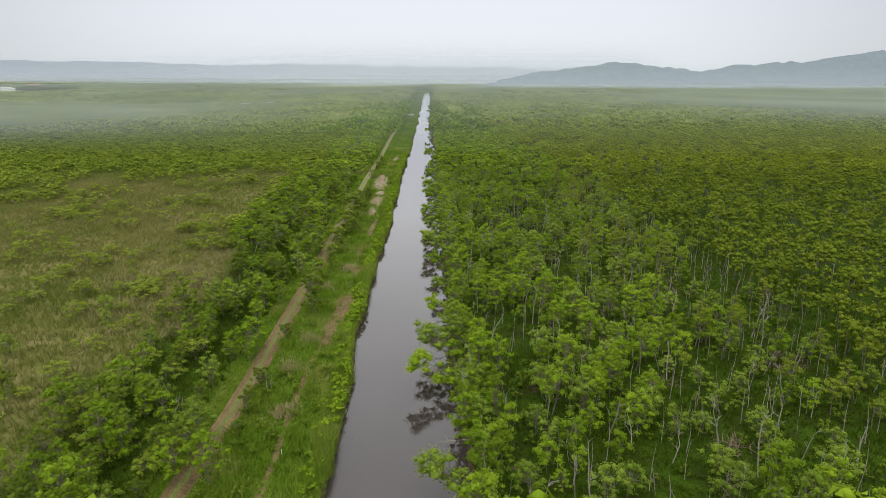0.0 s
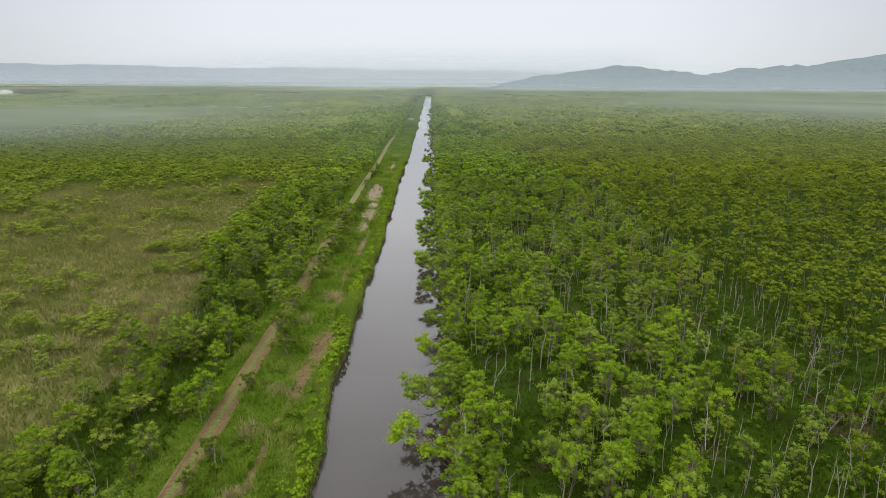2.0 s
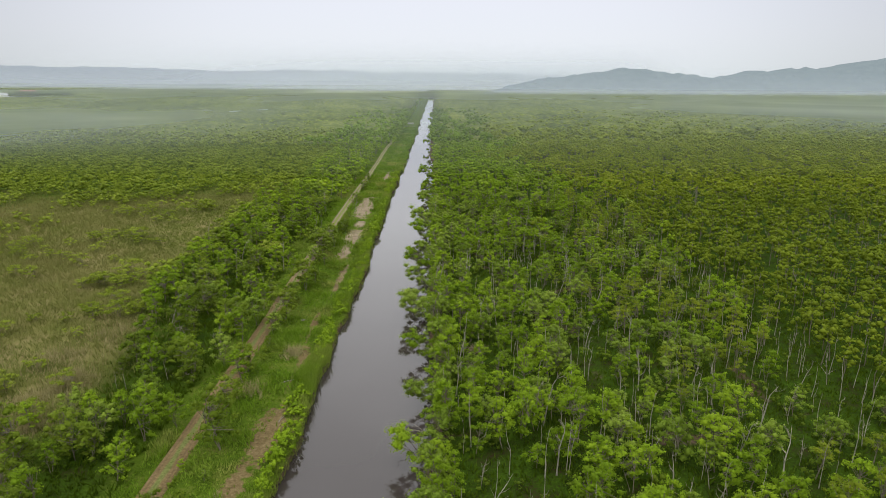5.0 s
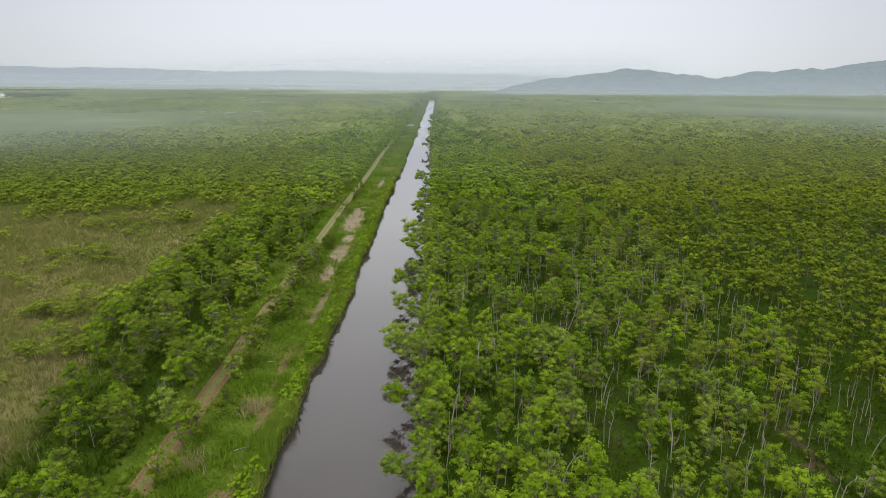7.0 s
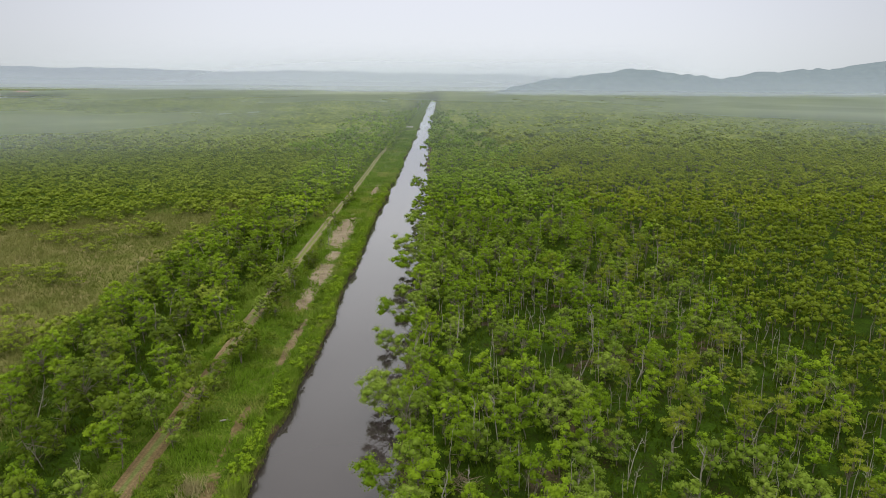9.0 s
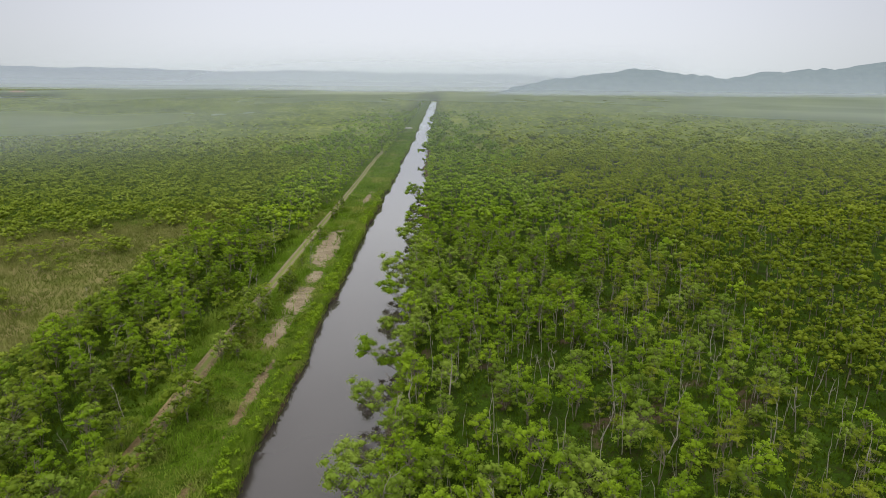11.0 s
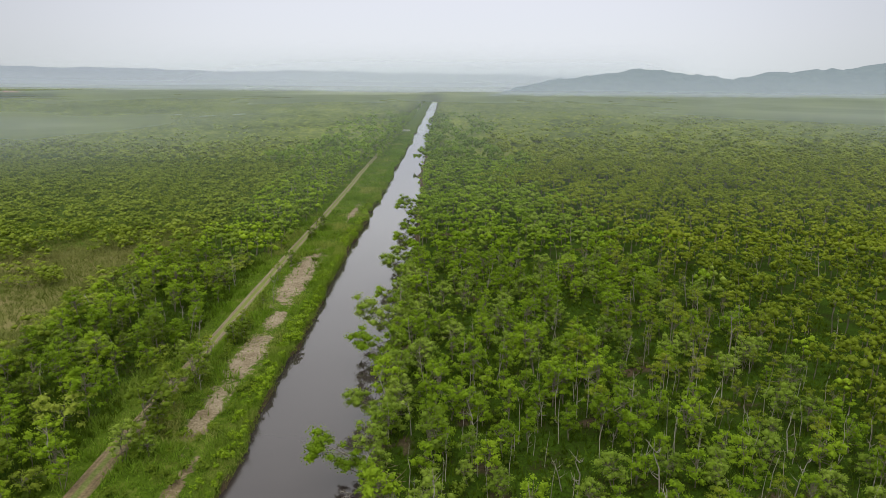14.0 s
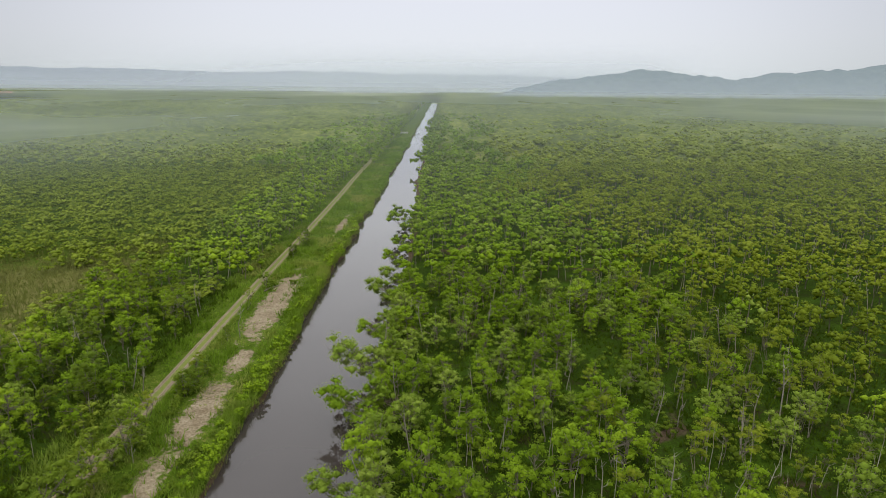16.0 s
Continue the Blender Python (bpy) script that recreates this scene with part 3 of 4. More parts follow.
def build_road():
    """A two-rut track: dips for the wheels, a hump between, and shoulders that sink into the ground."""
    ys = np.concatenate([np.arange(-200, 30, 6), np.arange(30, 340, 1.0), np.arange(340, 1500, 8)])
    profile = [(-1.6, -0.3), (-1.2, 0.20), (-0.92, 0.16), (-0.55, 0.16), (-0.25, 0.22), (0.25, 0.22), (0.55, 0.16), (0.92, 0.16), (1.2, 0.20), (1.6, -0.3)]
    verts = []
    tops = np.max([land_height(road_x(ys) + d, ys) for d in (-1.2, -0.6, 0, 0.6, 1.2)], 0)
    tops = np.max([np.roll(tops, k) for k in (-1, 0, 1)], 0)
    tops = np.convolve(np.pad(tops, 4, mode="edge"), np.ones(9) / 9, mode="valid")
    for y, base in zip(ys, tops):
        mid = float(road_x(y))
        for d, z in profile:
            verts.append((mid + d * (1 - 0.24 * float(smooth(y, 170, 230))) * (1 + 0.12 * (value_noise(d, y, 6, 41) - 0.5)), y, base + z + 0.03 * (float(value_noise(d * 3, y, 5, 42)) - 0.5)))
    k = len(profile)
    i = (np.arange(len(ys) - 1)[:, None] * k + np.arange(k - 1)).ravel()
    faces = np.stack([i, i + 1, i + k + 1, i + k], 1)
    data = mesh_from("dirt_road", verts, [faces], ROAD, soft=True)
    us = np.tile([0.5 + d / 3.1 for d, _ in profile], len(ys))
    vs = np.repeat(ys, k)
    uv = data.uv_layers.new(name="track")
    flat = faces.ravel()
    uv.data.foreach_set("uv", np.stack([us[flat], vs[flat]], 1).ravel().astype(np.float32))
    tagged(new("road", data), "narrow dirt track with two pale wheel ruts and a grassy middle", "road", kind="structure")


def ridge(name, xs, tops, y_front, y_crest, y_back, material, label, grain, seed, rows=14):
    """A wooded ridge as a height field, its skyline rough with tree crowns."""
    x = np.arange(xs[0], xs[-1] + 1, grain)
    crest = np.interp(x, xs, tops)
    for _ in range(2):
        crest = np.convolve(np.pad(crest, 4, mode="edge"), np.ones(9) / 9, mode="same")[4:-4]
    fs = np.concatenate([np.linspace(0, 1, rows), np.linspace(1.15, 2, 5)])
    verts = []
    for f in fs:
        y = y_front + (y_crest - y_front) * min(f, 1) + (y_back - y_crest) * max(f - 1, 0)
        lift = math.sin(min(f, 2 - f) * math.pi / 2) ** 0.9
        yy = y + 60 * (value_noise(x, f * 40, 160, seed) - 0.5)
        rough = (10.0 * (value_noise(x, yy, grain * 1.8, seed + 1) - 0.5) + 10 * (value_noise(x, yy, 70, seed + 2) - 0.5)) * min(1, 0.3 + lift)
        verts.append(np.stack([x, yy, np.maximum(crest * lift + rough * (crest > 6), -1)], -1))
    w = len(x)
    i = (np.arange(len(fs) - 1)[:, None] * w + np.arange(w - 1)).ravel()
    data = mesh_from(name, np.concatenate(verts), [np.stack([i, i + 1, i + w + 1, i + w], 1)], material)
    tagged(new(name, data), label, "hill", kind="structure")


build_ground()
build_water()
build_road()
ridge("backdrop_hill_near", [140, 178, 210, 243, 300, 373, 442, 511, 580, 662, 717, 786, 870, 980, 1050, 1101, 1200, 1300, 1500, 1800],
      [-6, 10, 30, 37, 40, 52, 64, 67, 57, 45, 46, 58, 67, 64, 76, 89, 103, 114, 128, 100], 1500, 1620, 2100, HILL_NEAR, "low wooded hills coloured with grey haze", 7, 51)
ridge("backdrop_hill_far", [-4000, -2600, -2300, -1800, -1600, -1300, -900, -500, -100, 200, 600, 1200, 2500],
      [105, 88, 94, 80, 86, 76, 70, 76, 66, 68, 55, 45, 60], 2600, 3400, 4200, HILL_FAR, "far hills coloured pale with haze", 30, 61, 8)

# ---------------------------------------------------------------- trees, one by one
def tree_thing(name, label, category, group, wood, limbs, leaves, bark_material, leaf_material):
    """An Empty at the foot of the stem, with trunk and crown as its parts. Waits below the ground till it is copied."""
    root = tagged(new(name), label, category, group)
    root.empty_display_size = 0.5
    v, f = join(wood)
    part("trunk", mesh_from(name + "_trunk", v, [f], bark_material, soft=True), root)
    if leaves:
        part("crown", crown_mesh(name + "_crown", *leaves, leaf_material, limbs, bark_material), root)
    else:
        for limb in limbs:
            part("branch", mesh_from(name + "_branch", limb[0], [limb[1]], bark_material, soft=True), root)
    return root


def make_alder(rng, leaf_material, name, label, group, height, spread, base, clumps, clump, count, size, stems, lean=(0, 0), dome=0.6, flat=0.75):
    wood, limbs, centres, radii = grow(rng, height, spread, base, clumps, clump, stems, lean, dome=dome)
    leaves = sprays(rng, centres, radii, count, size, flat, fine=False)
    return tree_thing(name, label, "tree" if height > 3.5 else "shrub", group, wood, limbs, leaves, BARK, leaf_material)


rng = np.random.default_rng(7)
ALDERS = [make_alder(rng, LEAF_ALDER, "alder_tree", "bushy fresh green alder with pale stems in the wet wood", "alders of the wet wood", rng.uniform(6.2, 8.0), rng.uniform(1.9, 2.6), 1.5, 30, 0.72, 33, 0.22, 1 + k % 3, dome=0.6, flat=0.7) for k in range(8)]
YOUNGS = [make_alder(rng, LEAF_ALDER, "young_alder", "slim young alder, fresh green down to its foot", "young alders of the wet wood", rng.uniform(4.4, 6.0), rng.uniform(1.2, 1.6), 0.7, 19, 0.6, 36, 0.205, 1 + k % 2, dome=0.9, flat=0.75) for k in range(7)]
WILLOWS = [make_alder(rng, LEAF_WILLOW, "willow_tree", "round grey-green willow with dense soft foliage", "willows of the wet wood", rng.uniform(5.2, 6.8), rng.uniform(1.9, 2.6), 1.0, 28, 0.74, 34, 0.205, 2 + k % 2, dome=0.7, flat=0.75) for k in range(7)]
SLIMS = [make_alder(rng, LEAF_OLIVE, "slender_alder", "thin tall alder with a small yellow-green crown on a bare stem", "slender alders of the wet wood", rng.uniform(6.4, 8.2), rng.uniform(1.5, 2.1), 3.4, 13, 0.7, 44, 0.21, 1 + k % 2, dome=0.45, flat=0.5) for k in range(7)]
DEEPS = [make_alder(rng, LEAF_DEEP, "dark_alder", "dense dark green alder beside the dirt track", "alders beside the track", rng.uniform(5.0, 7.0), rng.uniform(1.9, 2.6), 0.8, 30, 0.72, 34, 0.21, 2, dome=0.7, flat=0.7) for k in range(7)]
SHRUBS = [make_alder(rng, LEAF_SCRUB, "alder_shrub", "low yellow-green alder shrub standing in reeds", "shrubs of the reed marsh", rng.uniform(2.3, 3.2), rng.uniform(1.9, 2.7), 0.8, 17, 0.6, 34, 0.19, 3, dome=0.4, flat=0.45) for k in range(7)]
LEANERS = [make_alder(rng, LEAF_ALDER if k % 2 else LEAF_WILLOW, "leaning_willow", "willow leaning low out over the canal water", "willows leaning over the canal", rng.uniform(4.6, 5.6), 2.2, 0.7, 24, 0.8, 56, 0.21, 3, lean=(-4.0 - 0.5 * k, 0.3), dome=0.75) for k in range(4)]


def make_snag(rng, tall):
    wood = snag(rng, tall, int(rng.integers(4, 8)))
    return tree_thing("dead_tree", "bare dead tree with bleached grey stem and broken branches", "dead tree", "dead trees of the wet wood", wood[:1], wood[1:], None, BARK_DEAD, None)


SNAGS = [make_snag(rng, rng.uniform(5.0, 8.6)) for k in range(10)]
used = set()


def plant(kinds, x, y, size=1.0, turn=None, tilt=4.0):
    """One tree of a kind at a place. The first of each build stands as it is, the others are copies."""
    ob = kinds[int(rng.integers(len(kinds)))]
    turn = rng.uniform(0, 360) if turn is None else turn
    m = pose(x, y, float(land_height(x, y)) - 0.05, rng.normal() * tilt, rng.normal() * tilt, turn) @ Matrix.Scale(size, 4)
    if ob.name in used:
        return copy_thing(ob, m)
    used.add(ob.name)
    ob.matrix_basis = m
    return ob


# willows that hang over the water from the east bank
for y, size in ((55.5, 1.0), (78, 1.15), (90, 1.15), (104, 0.9), (118, 0.8), (132.5, 1.05), (148, 0.95), (154, 0.95), (166, 0.9), (179, 0.95), (191, 0.85), (207, 1.3), (218, 1.15), (233, 0.7), (249, 1.1), (262, 0.85), (275, 0.8), (290, 0.9), (308, 1.1), (322, 0.9)):
    plant(LEANERS, float(right_bank(y)) + 0.9, y, size, turn=rng.uniform(-18, 18), tilt=2)
# a close edge of trees along the east bank
for y in np.arange(48, 262, 2.6):
    plant(YOUNGS if rng.random() < 0.6 else WILLOWS, float(right_bank(y)) + rng.uniform(0.9, 2.4), y + rng.uniform(-0.8, 0.8), rng.uniform(0.65, 1.0))
# bare branches fallen from the east bank into the water
for y in (57.0, 66.0, 71.0, 80.5, 93.0, 110.0, 133.5, 151.0, 176.0, 205.5, 209.0, 220.0, 236.0, 252.0, 268.0):
    ob = plant(SNAGS, float(right_bank(y)) + 1.0, y, rng.uniform(0.45, 0.7), turn=0)
    ob.matrix_basis = pose(float(right_bank(y)) + 0.9, y, 0.1, rng.uniform(-35, 35), rng.uniform(-82, -62), rng.uniform(-40, 40)) @ Matrix.Scale(rng.uniform(0.45, 0.7), 4)
    tagged(ob, "bare fallen branch reaching into the canal water", "branch", "fallen branches on the bank")
# trees and bushes standing on the strip between track and canal
for kinds, x, y, size in ((DEEPS, -8.8, 106.6, 1.15), (DEEPS, -10.4, 164.0, 1.2), (DEEPS, -9.2, 167.5, 0.75), (ALDERS, -15.2, 87.0, 0.9), (DEEPS, -10.6, 147.0, 1.15), (WILLOWS, -15.0, 145.0, 1.1),
                          (SNAGS, -8.8, 233.0, 0.95), (DEEPS, -9.9, 213.3, 0.6), (DEEPS, -9.2, 215.2, 0.55), (SLIMS, -10.0, 217.4, 0.6), (SNAGS, -9.7, 198.0, 0.8), (DEEPS, -11.0, 199.5, 0.95), (SLIMS, -12.0, 291.6, 0.8),
                          (SNAGS, -10.4, 77.2, 0.6), (SNAGS, -10.0, 78.2, 0.5), (DEEPS, -10.8, 136.0, 0.6), (WILLOWS, -11.3, 189.0, 0.75), (SLIMS, -11.9, 205.5, 0.6), (WILLOWS, -9.6, 182.0, 0.6), (ALDERS, -11.6, 58.0, 0.8),
                          (SNAGS, -16.2, 214.5, 1.1), (SNAGS, -18.0, 215.5, 1.1), (SNAGS, -19.2, 242.6, 1.0), (SNAGS, -21.2, 279.0, 1.0), (DEEPS, -11.6, 127.0, 0.7), (DEEPS, -11.4, 193.0, 1.05), (DEEPS, -10.9, 187.0, 1.0), (WILLOWS, -12.0, 181.0, 0.8), (ALDERS, -16.0, 112.0, 0.8), (WILLOWS, -15.8, 129.0, 0.85), (ALDERS, -15.7, 152.0, 0.8), (ALDERS, -15.9, 176.0, 0.85), (WILLOWS, -15.6, 66.0, 0.9), (SLIMS, -11.4, 246.0, 0.55),
                          (ALDERS, -15.3, 58.0, 0.9), (DEEPS, -15.5, 62.5, 0.9), (DEEPS, -11.2, 117.0, 0.7), (ALDERS, -11.3, 123.5, 0.75), (WILLOWS, -11.2, 141.0, 0.8), (DEEPS, -11.3, 156.0, 1.0), (ALDERS, -15.4, 137.0, 0.85), (DEEPS, -15.5, 158.0, 0.8), (ALDERS, -11.7, 203.0, 0.6), (DEEPS, -15.9, 201.0, 0.85), (WILLOWS, -15.9, 207.0, 0.7)):
    plant(kinds, x, y, size)


def scatter(x0, x1, y0, y1, gap, seed):
    """Places on a loose grid."""
    r = np.random.default_rng(seed)
    x, y = np.meshgrid(np.arange(x0, x1, gap), np.arange(y0, y1, gap))
    return np.stack([x.ravel() + r.uniform(-0.46, 0.46, x.size) * gap, y.ravel() + r.uniform(-0.46, 0.46, x.size) * gap], 1)


def in_east_stand(x, y):
    return (x < 74) & (y < 262)


def in_west_row(x, y):
    return (x > -40) & (y < 262)


# the wet wood east of the canal
for x, y in scatter(17.4, 74, 47, 262, 3.9, 71):
    if x > 0.74 * y + 26 and y < 120:
        continue
    olive = smooth(x + 22 * (float(value_noise(x, y, 26, 72)) - 0.5), 40, 66)
    lot, gap_here = rng.random(), float(value_noise(x, y, 12, 73))
    if gap_here > 0.74 - 0.2 * float(smooth(x, 34, 46) * (1 - smooth(y, 105, 145))) and lot < 0.75:
        continue
    if lot < 0.6 * olive:
        plant(SLIMS, x, y, rng.uniform(0.7, 1.05))
    elif lot < 0.5:
        plant(ALDERS, x, y, rng.uniform(0.6, 1.08))
    elif lot < 0.76:
        plant(YOUNGS, x, y, rng.uniform(0.75, 1.3))
    else:
        plant(WILLOWS, x, y, rng.uniform(0.6, 1.0))
for x, y in scatter(17.6, 74, 47, 200, 5.3, 77):
    if not (x > 0.74 * y + 26 and y < 120) and rng.random() < 0.68:
        plant(SNAGS, x, y, rng.uniform(0.7, 1.2), tilt=7)
# the row of trees west of the track
for x, y in scatter(-40, -16.4, 45, 262, 3.5, 74):
    if x < -0.74 * y + 4 or rng.random() < 0.1 or float(open_marsh(x, y)) > rng.uniform(0.15, 0.75) or (y > 188 and x > -18.6):
        continue
    lot = rng.random()
    if lot < 0.17:
        plant(SNAGS, x, y, rng.uniform(0.6, 1.05), tilt=8)
    elif lot < 0.52:
        plant(DEEPS if rng.random() < 0.75 - 0.4 * float(smooth(y, 150, 220)) else ALDERS, x, y, rng.uniform(0.65, 1.05))
    elif lot < 0.66:
        plant(YOUNGS, x, y, rng.uniform(0.8, 1.2))
    elif lot < 0.74:
        plant(SHRUBS, x, y, rng.uniform(0.9, 1.3))
    else:
        plant(WILLOWS if rng.random() < 0.45 else ALDERS, x, y, rng.uniform(0.65, 0.95))
# bushes on the strip, mostly along the edge of the track
for y in np.arange(52, 330, 5.2):
    spread_x = rng.random()
    if rng.random() < 0.55 - 0.3 * float(smooth(y, 215, 260)):
        plant(DEEPS if rng.random() < 0.5 else (WILLOWS if rng.random() < 0.6 else YOUNGS), -11.6 + 3.0 * spread_x ** 2, y + rng.uniform(-2, 2), rng.uniform(0.28, 0.62))
# low broad bushes between the row and the open reeds
for x, y in scatter(-52, -22, 52, 128, 4.6, 78):
    if x > -0.74 * y + 2 and value_noise(x, y, 13, 157) + 0.22 * smooth(-y, -100, -70) - 0.16 * smooth(-x, 34, 50) > 0.52:
        plant(SHRUBS if rng.random() < 0.6 else (DEEPS if rng.random() < 0.5 else WILLOWS), x, y, rng.uniform(0.45, 0.9) * (1.0 if x > -36 else 0.8))
# shrubs of the reed marsh
for x, y in [(-52.9, 166), (-98, 184), (-42.7, 117), (-61, 112.6), (-61.5, 137), (-66, 130), (-46.7, 173), (-85.7, 149), (-47, 149), (-71.8, 206), (-59, 204), (-75.5, 173), (-40.5, 152), (-45.6, 170), (-62, 205)]:
    for k in range(int(rng.integers(2, 5))):
        plant(SHRUBS, x + rng.normal() * 2.6, y + rng.normal() * 1.6, rng.uniform(0.7, 1.1))
for x, y in scatter(-130, -34, 60, 250, 5.8, 75):
    if x > -0.74 * y + 2 and value_noise(x, y, 24, 76) + rng.uniform(-0.2, 0.2) + 0.3 * smooth(y, 190, 260) - 0.06 > 0.53:
        plant(SHRUBS, x, y, rng.uniform(0.5, 1.05))

# ---------------------------------------------------------------- woods and grass past counting
def woods(name, label, spots, kinds, tallness, leaf_material, blades_each, size, seed, clumps=5, wood_material=None, wide=1.0, pale=0.55):
    """Many small trees in one mesh. kinds: (height, spread, crown base, clump radius) to choose from."""
    if not len(spots):
        return None
    r = np.random.default_rng(seed)
    stock = []
    for height, spread, base, clump in kinds:
        for _ in range(3):
            _, _, centres, radii = grow(r, height, spread, base, clumps, clump, 1, limb_sides=3)
            v, f = tube([(0, 0, -0.2), (r.normal() * 0.25, r.normal() * 0.25, height * 0.5), (r.normal() * 0.3, r.normal() * 0.3, height * 0.88)], [0.1, 0.075, 0.02], 3)
            stock.append((*sprays(r, centres, radii, blades_each // clumps, size, 0.75, fine=False, core=0.72), v, f))
    pick = r.integers(0, len(stock), len(spots))
    leaves, tints, lumps, lump_faces, lump_tints, lump_at, stems, stem_faces, at = [], [], [], [], [], 0, [], [], 0
    ground = land_height(spots[:, 0], spots[:, 1])
    for k, (blades, tint, lv, lf, lt, v, f) in enumerate(stock):
        here = np.nonzero(pick == k)[0]
        if not len(here):
            continue
        turn, s = r.uniform(0, 2 * np.pi, len(here)), tallness[here] * r.uniform(0.8, 1.2, len(here))
        c, d = np.cos(turn), np.sin(turn)
        rot = np.zeros((len(here), 3, 3))
        rot[:, 0, 0], rot[:, 0, 1], rot[:, 1, 0], rot[:, 1, 1], rot[:, 2, 2] = c * wide, -d * wide, d * wide, c * wide, 1
        rot *= s[:, None, None]
        foot = np.stack([spots[here, 0], spots[here, 1], ground[here]], 1)
        leaves.append((np.einsum("nij,bkj->nbki", rot, blades) + foot[:, None, None]).reshape(-1, 3, 3))
        own = r.uniform(0, 1, len(here))
        tints.append((pale * own[:, None] + 0.45 * tint[None]).ravel())
        moved = (np.einsum("nij,vj->nvi", rot, lv) + foot[:, None]).reshape(-1, 3)
        lumps.append(moved)
        lump_faces.append((lf[None] + (lump_at + np.arange(len(here)) * len(lv))[:, None, None]).reshape(-1, 3))
        lump_tints.append((pale * own[:, None] + 0.4 * lt[None]).ravel())
        lump_at += len(moved)
        if wood_material:
            moved = (np.einsum("nij,vj->nvi", rot, v) + foot[:, None]).reshape(-1, 3)
            stems.append(moved)
            stem_faces.append((f[None] + (at + np.arange(len(here)) * len(v))[:, None, None]).reshape(-1, 4))
            at += len(moved)
    data = crown_mesh(name, np.concatenate(leaves), np.concatenate(tints), np.concatenate(lumps), np.concatenate(lump_faces), np.concatenate(lump_tints), leaf_material)
    ob = tagged(new(name, data), label, "woods", kind="stuff")
    if wood_material:
        part("trunks", mesh_from(name + "_trunks", np.concatenate(stems), [np.concatenate(stem_faces)], wood_material), ob, "thin pale grey stems")
    return ob


def seen_wedge(p, margin=14):
    """The stretch of land along the flight that lies ahead, with a margin."""
    return np.abs(p[:, 0] - 14) < 0.74 * p[:, 1] + margin


rs = np.random.default_rng(81)
# east wood, beyond the trees built one by one
p = scatter(17.5, 330, 45, 430, 4.0, 82)
p = p[seen_wedge(p) & ~in_east_stand(p[:, 0], p[:, 1])]
green = 1 - smooth(p[:, 0] + 40 * (value_noise(p[:, 0], p[:, 1], 45, 83) - 0.5), 40, 75)
kind = np.where(rs.random(len(p)) < green, np.where(rs.random(len(p)) < 0.35, 1, 0), 2)
lone = rs.random(len(p)) < 0.13
for k, name, label, leaf_material, shapes in (
        (0, "alder_wood", "fresh green alder wood on wet ground", LEAF_ALDER, [(6.8, 2.3, 1.6, 0.98), (5.8, 2.0, 1.2, 0.95)]),
        (1, "willow_wood", "grey-green willows among the alders", LEAF_WILLOW, [(5.8, 2.2, 1.0, 0.98)]),
        (2, "olive_alder_wood", "open yellow-green alder wood with thin pale stems", LEAF_OLIVE, [(7.0, 2.1, 3.2, 0.9), (6.2, 1.9, 2.6, 0.88)])):
    q = p[(kind == k) & ~lone]
    near = q[:, 1] < 250
    woods(name, label, q[near], shapes, rs.uniform(0.75, 1.05, near.sum()), leaf_material, 96, 0.36, 84 + k, 10, BARK, pale=0.55)
    woods(name, label, q[~near], shapes, rs.uniform(0.75, 1.05, (~near).sum()), leaf_material, 54, 0.5, 87 + k, 7, BARK, wide=1.15, pale=0.55)


def dead_stems(name, spots, seed, forks=3, slim=1.0):
    r = np.random.default_rng(seed)
    stock = [join(snag(r, r.uniform(4.5, 7.5), forks)) for _ in range(5)]
    stock = [(v * (slim, slim, 1), f) for v, f in stock]
    pieces = []
    for n, (x, y) in enumerate(spots):
        v, f = stock[n % 5]
        turn = r.uniform(0, 6.28)
        c, d, s = math.cos(turn), math.sin(turn), r.uniform(0.7, 1.15)
        pieces.append((v @ np.array([[c, d, 0], [-d, c, 0], [0, 0, 1]]) * s + (x, y, float(land_height(x, y))), f))
    v, f = join(pieces)
    tagged(new(name, mesh_from(name, v, [f], BARK_DEAD)), "scattered dead grey stems standing in the wood", "dead trees", kind="stuff")


w = scatter(17.6, 74, 200, 262, 5.3, 79)
dead_stems("dead_stems", w[rs.random(len(w)) < 0.68], 89)
w = scatter(17.8, 74, 48, 200, 3.5, 164)
dead_stems("dead_stems", w[(rs.random(len(w)) < 0.5) & seen_wedge(w, 4)], 165, 1, 0.62)
q = p[lone]
q = q[(q[:, 1] < 340) & (q[:, 0] < 170)]
dead_stems("dead_stems", q[:900], 90)
w = scatter(-30, -17, 200, 520, 3.4, 91)
dead_stems("dead_stems", w[(rs.random(len(w)) < 0.16) & (w[:, 1] > 262)], 92)

# west: the row along the track, then scrub that closes over the marsh
p = scatter(-340, -17.0, 45, 430, 3.7, 93)
openness = open_marsh(p[:, 0], p[:, 1])
p = p[seen_wedge(p) & ~in_west_row(p[:, 0], p[:, 1]) & (openness * (1 - 0.45 * smooth(p[:, 1], 230, 300)) < rs.uniform(0.15, 1.0, len(p))) & ~((openness > 0.5) & (p[:, 1] < 200)) & ~((openness > 0.3) & (value_noise(p[:, 0], p[:, 1], 17, 136) < 0.36))]
row = p[:, 0] > -30 - 14 * value_noise(0, p[:, 1], 30, 94)
kind = np.where(row, np.where(rs.random(len(p)) < 0.5, 0, 1), 2)
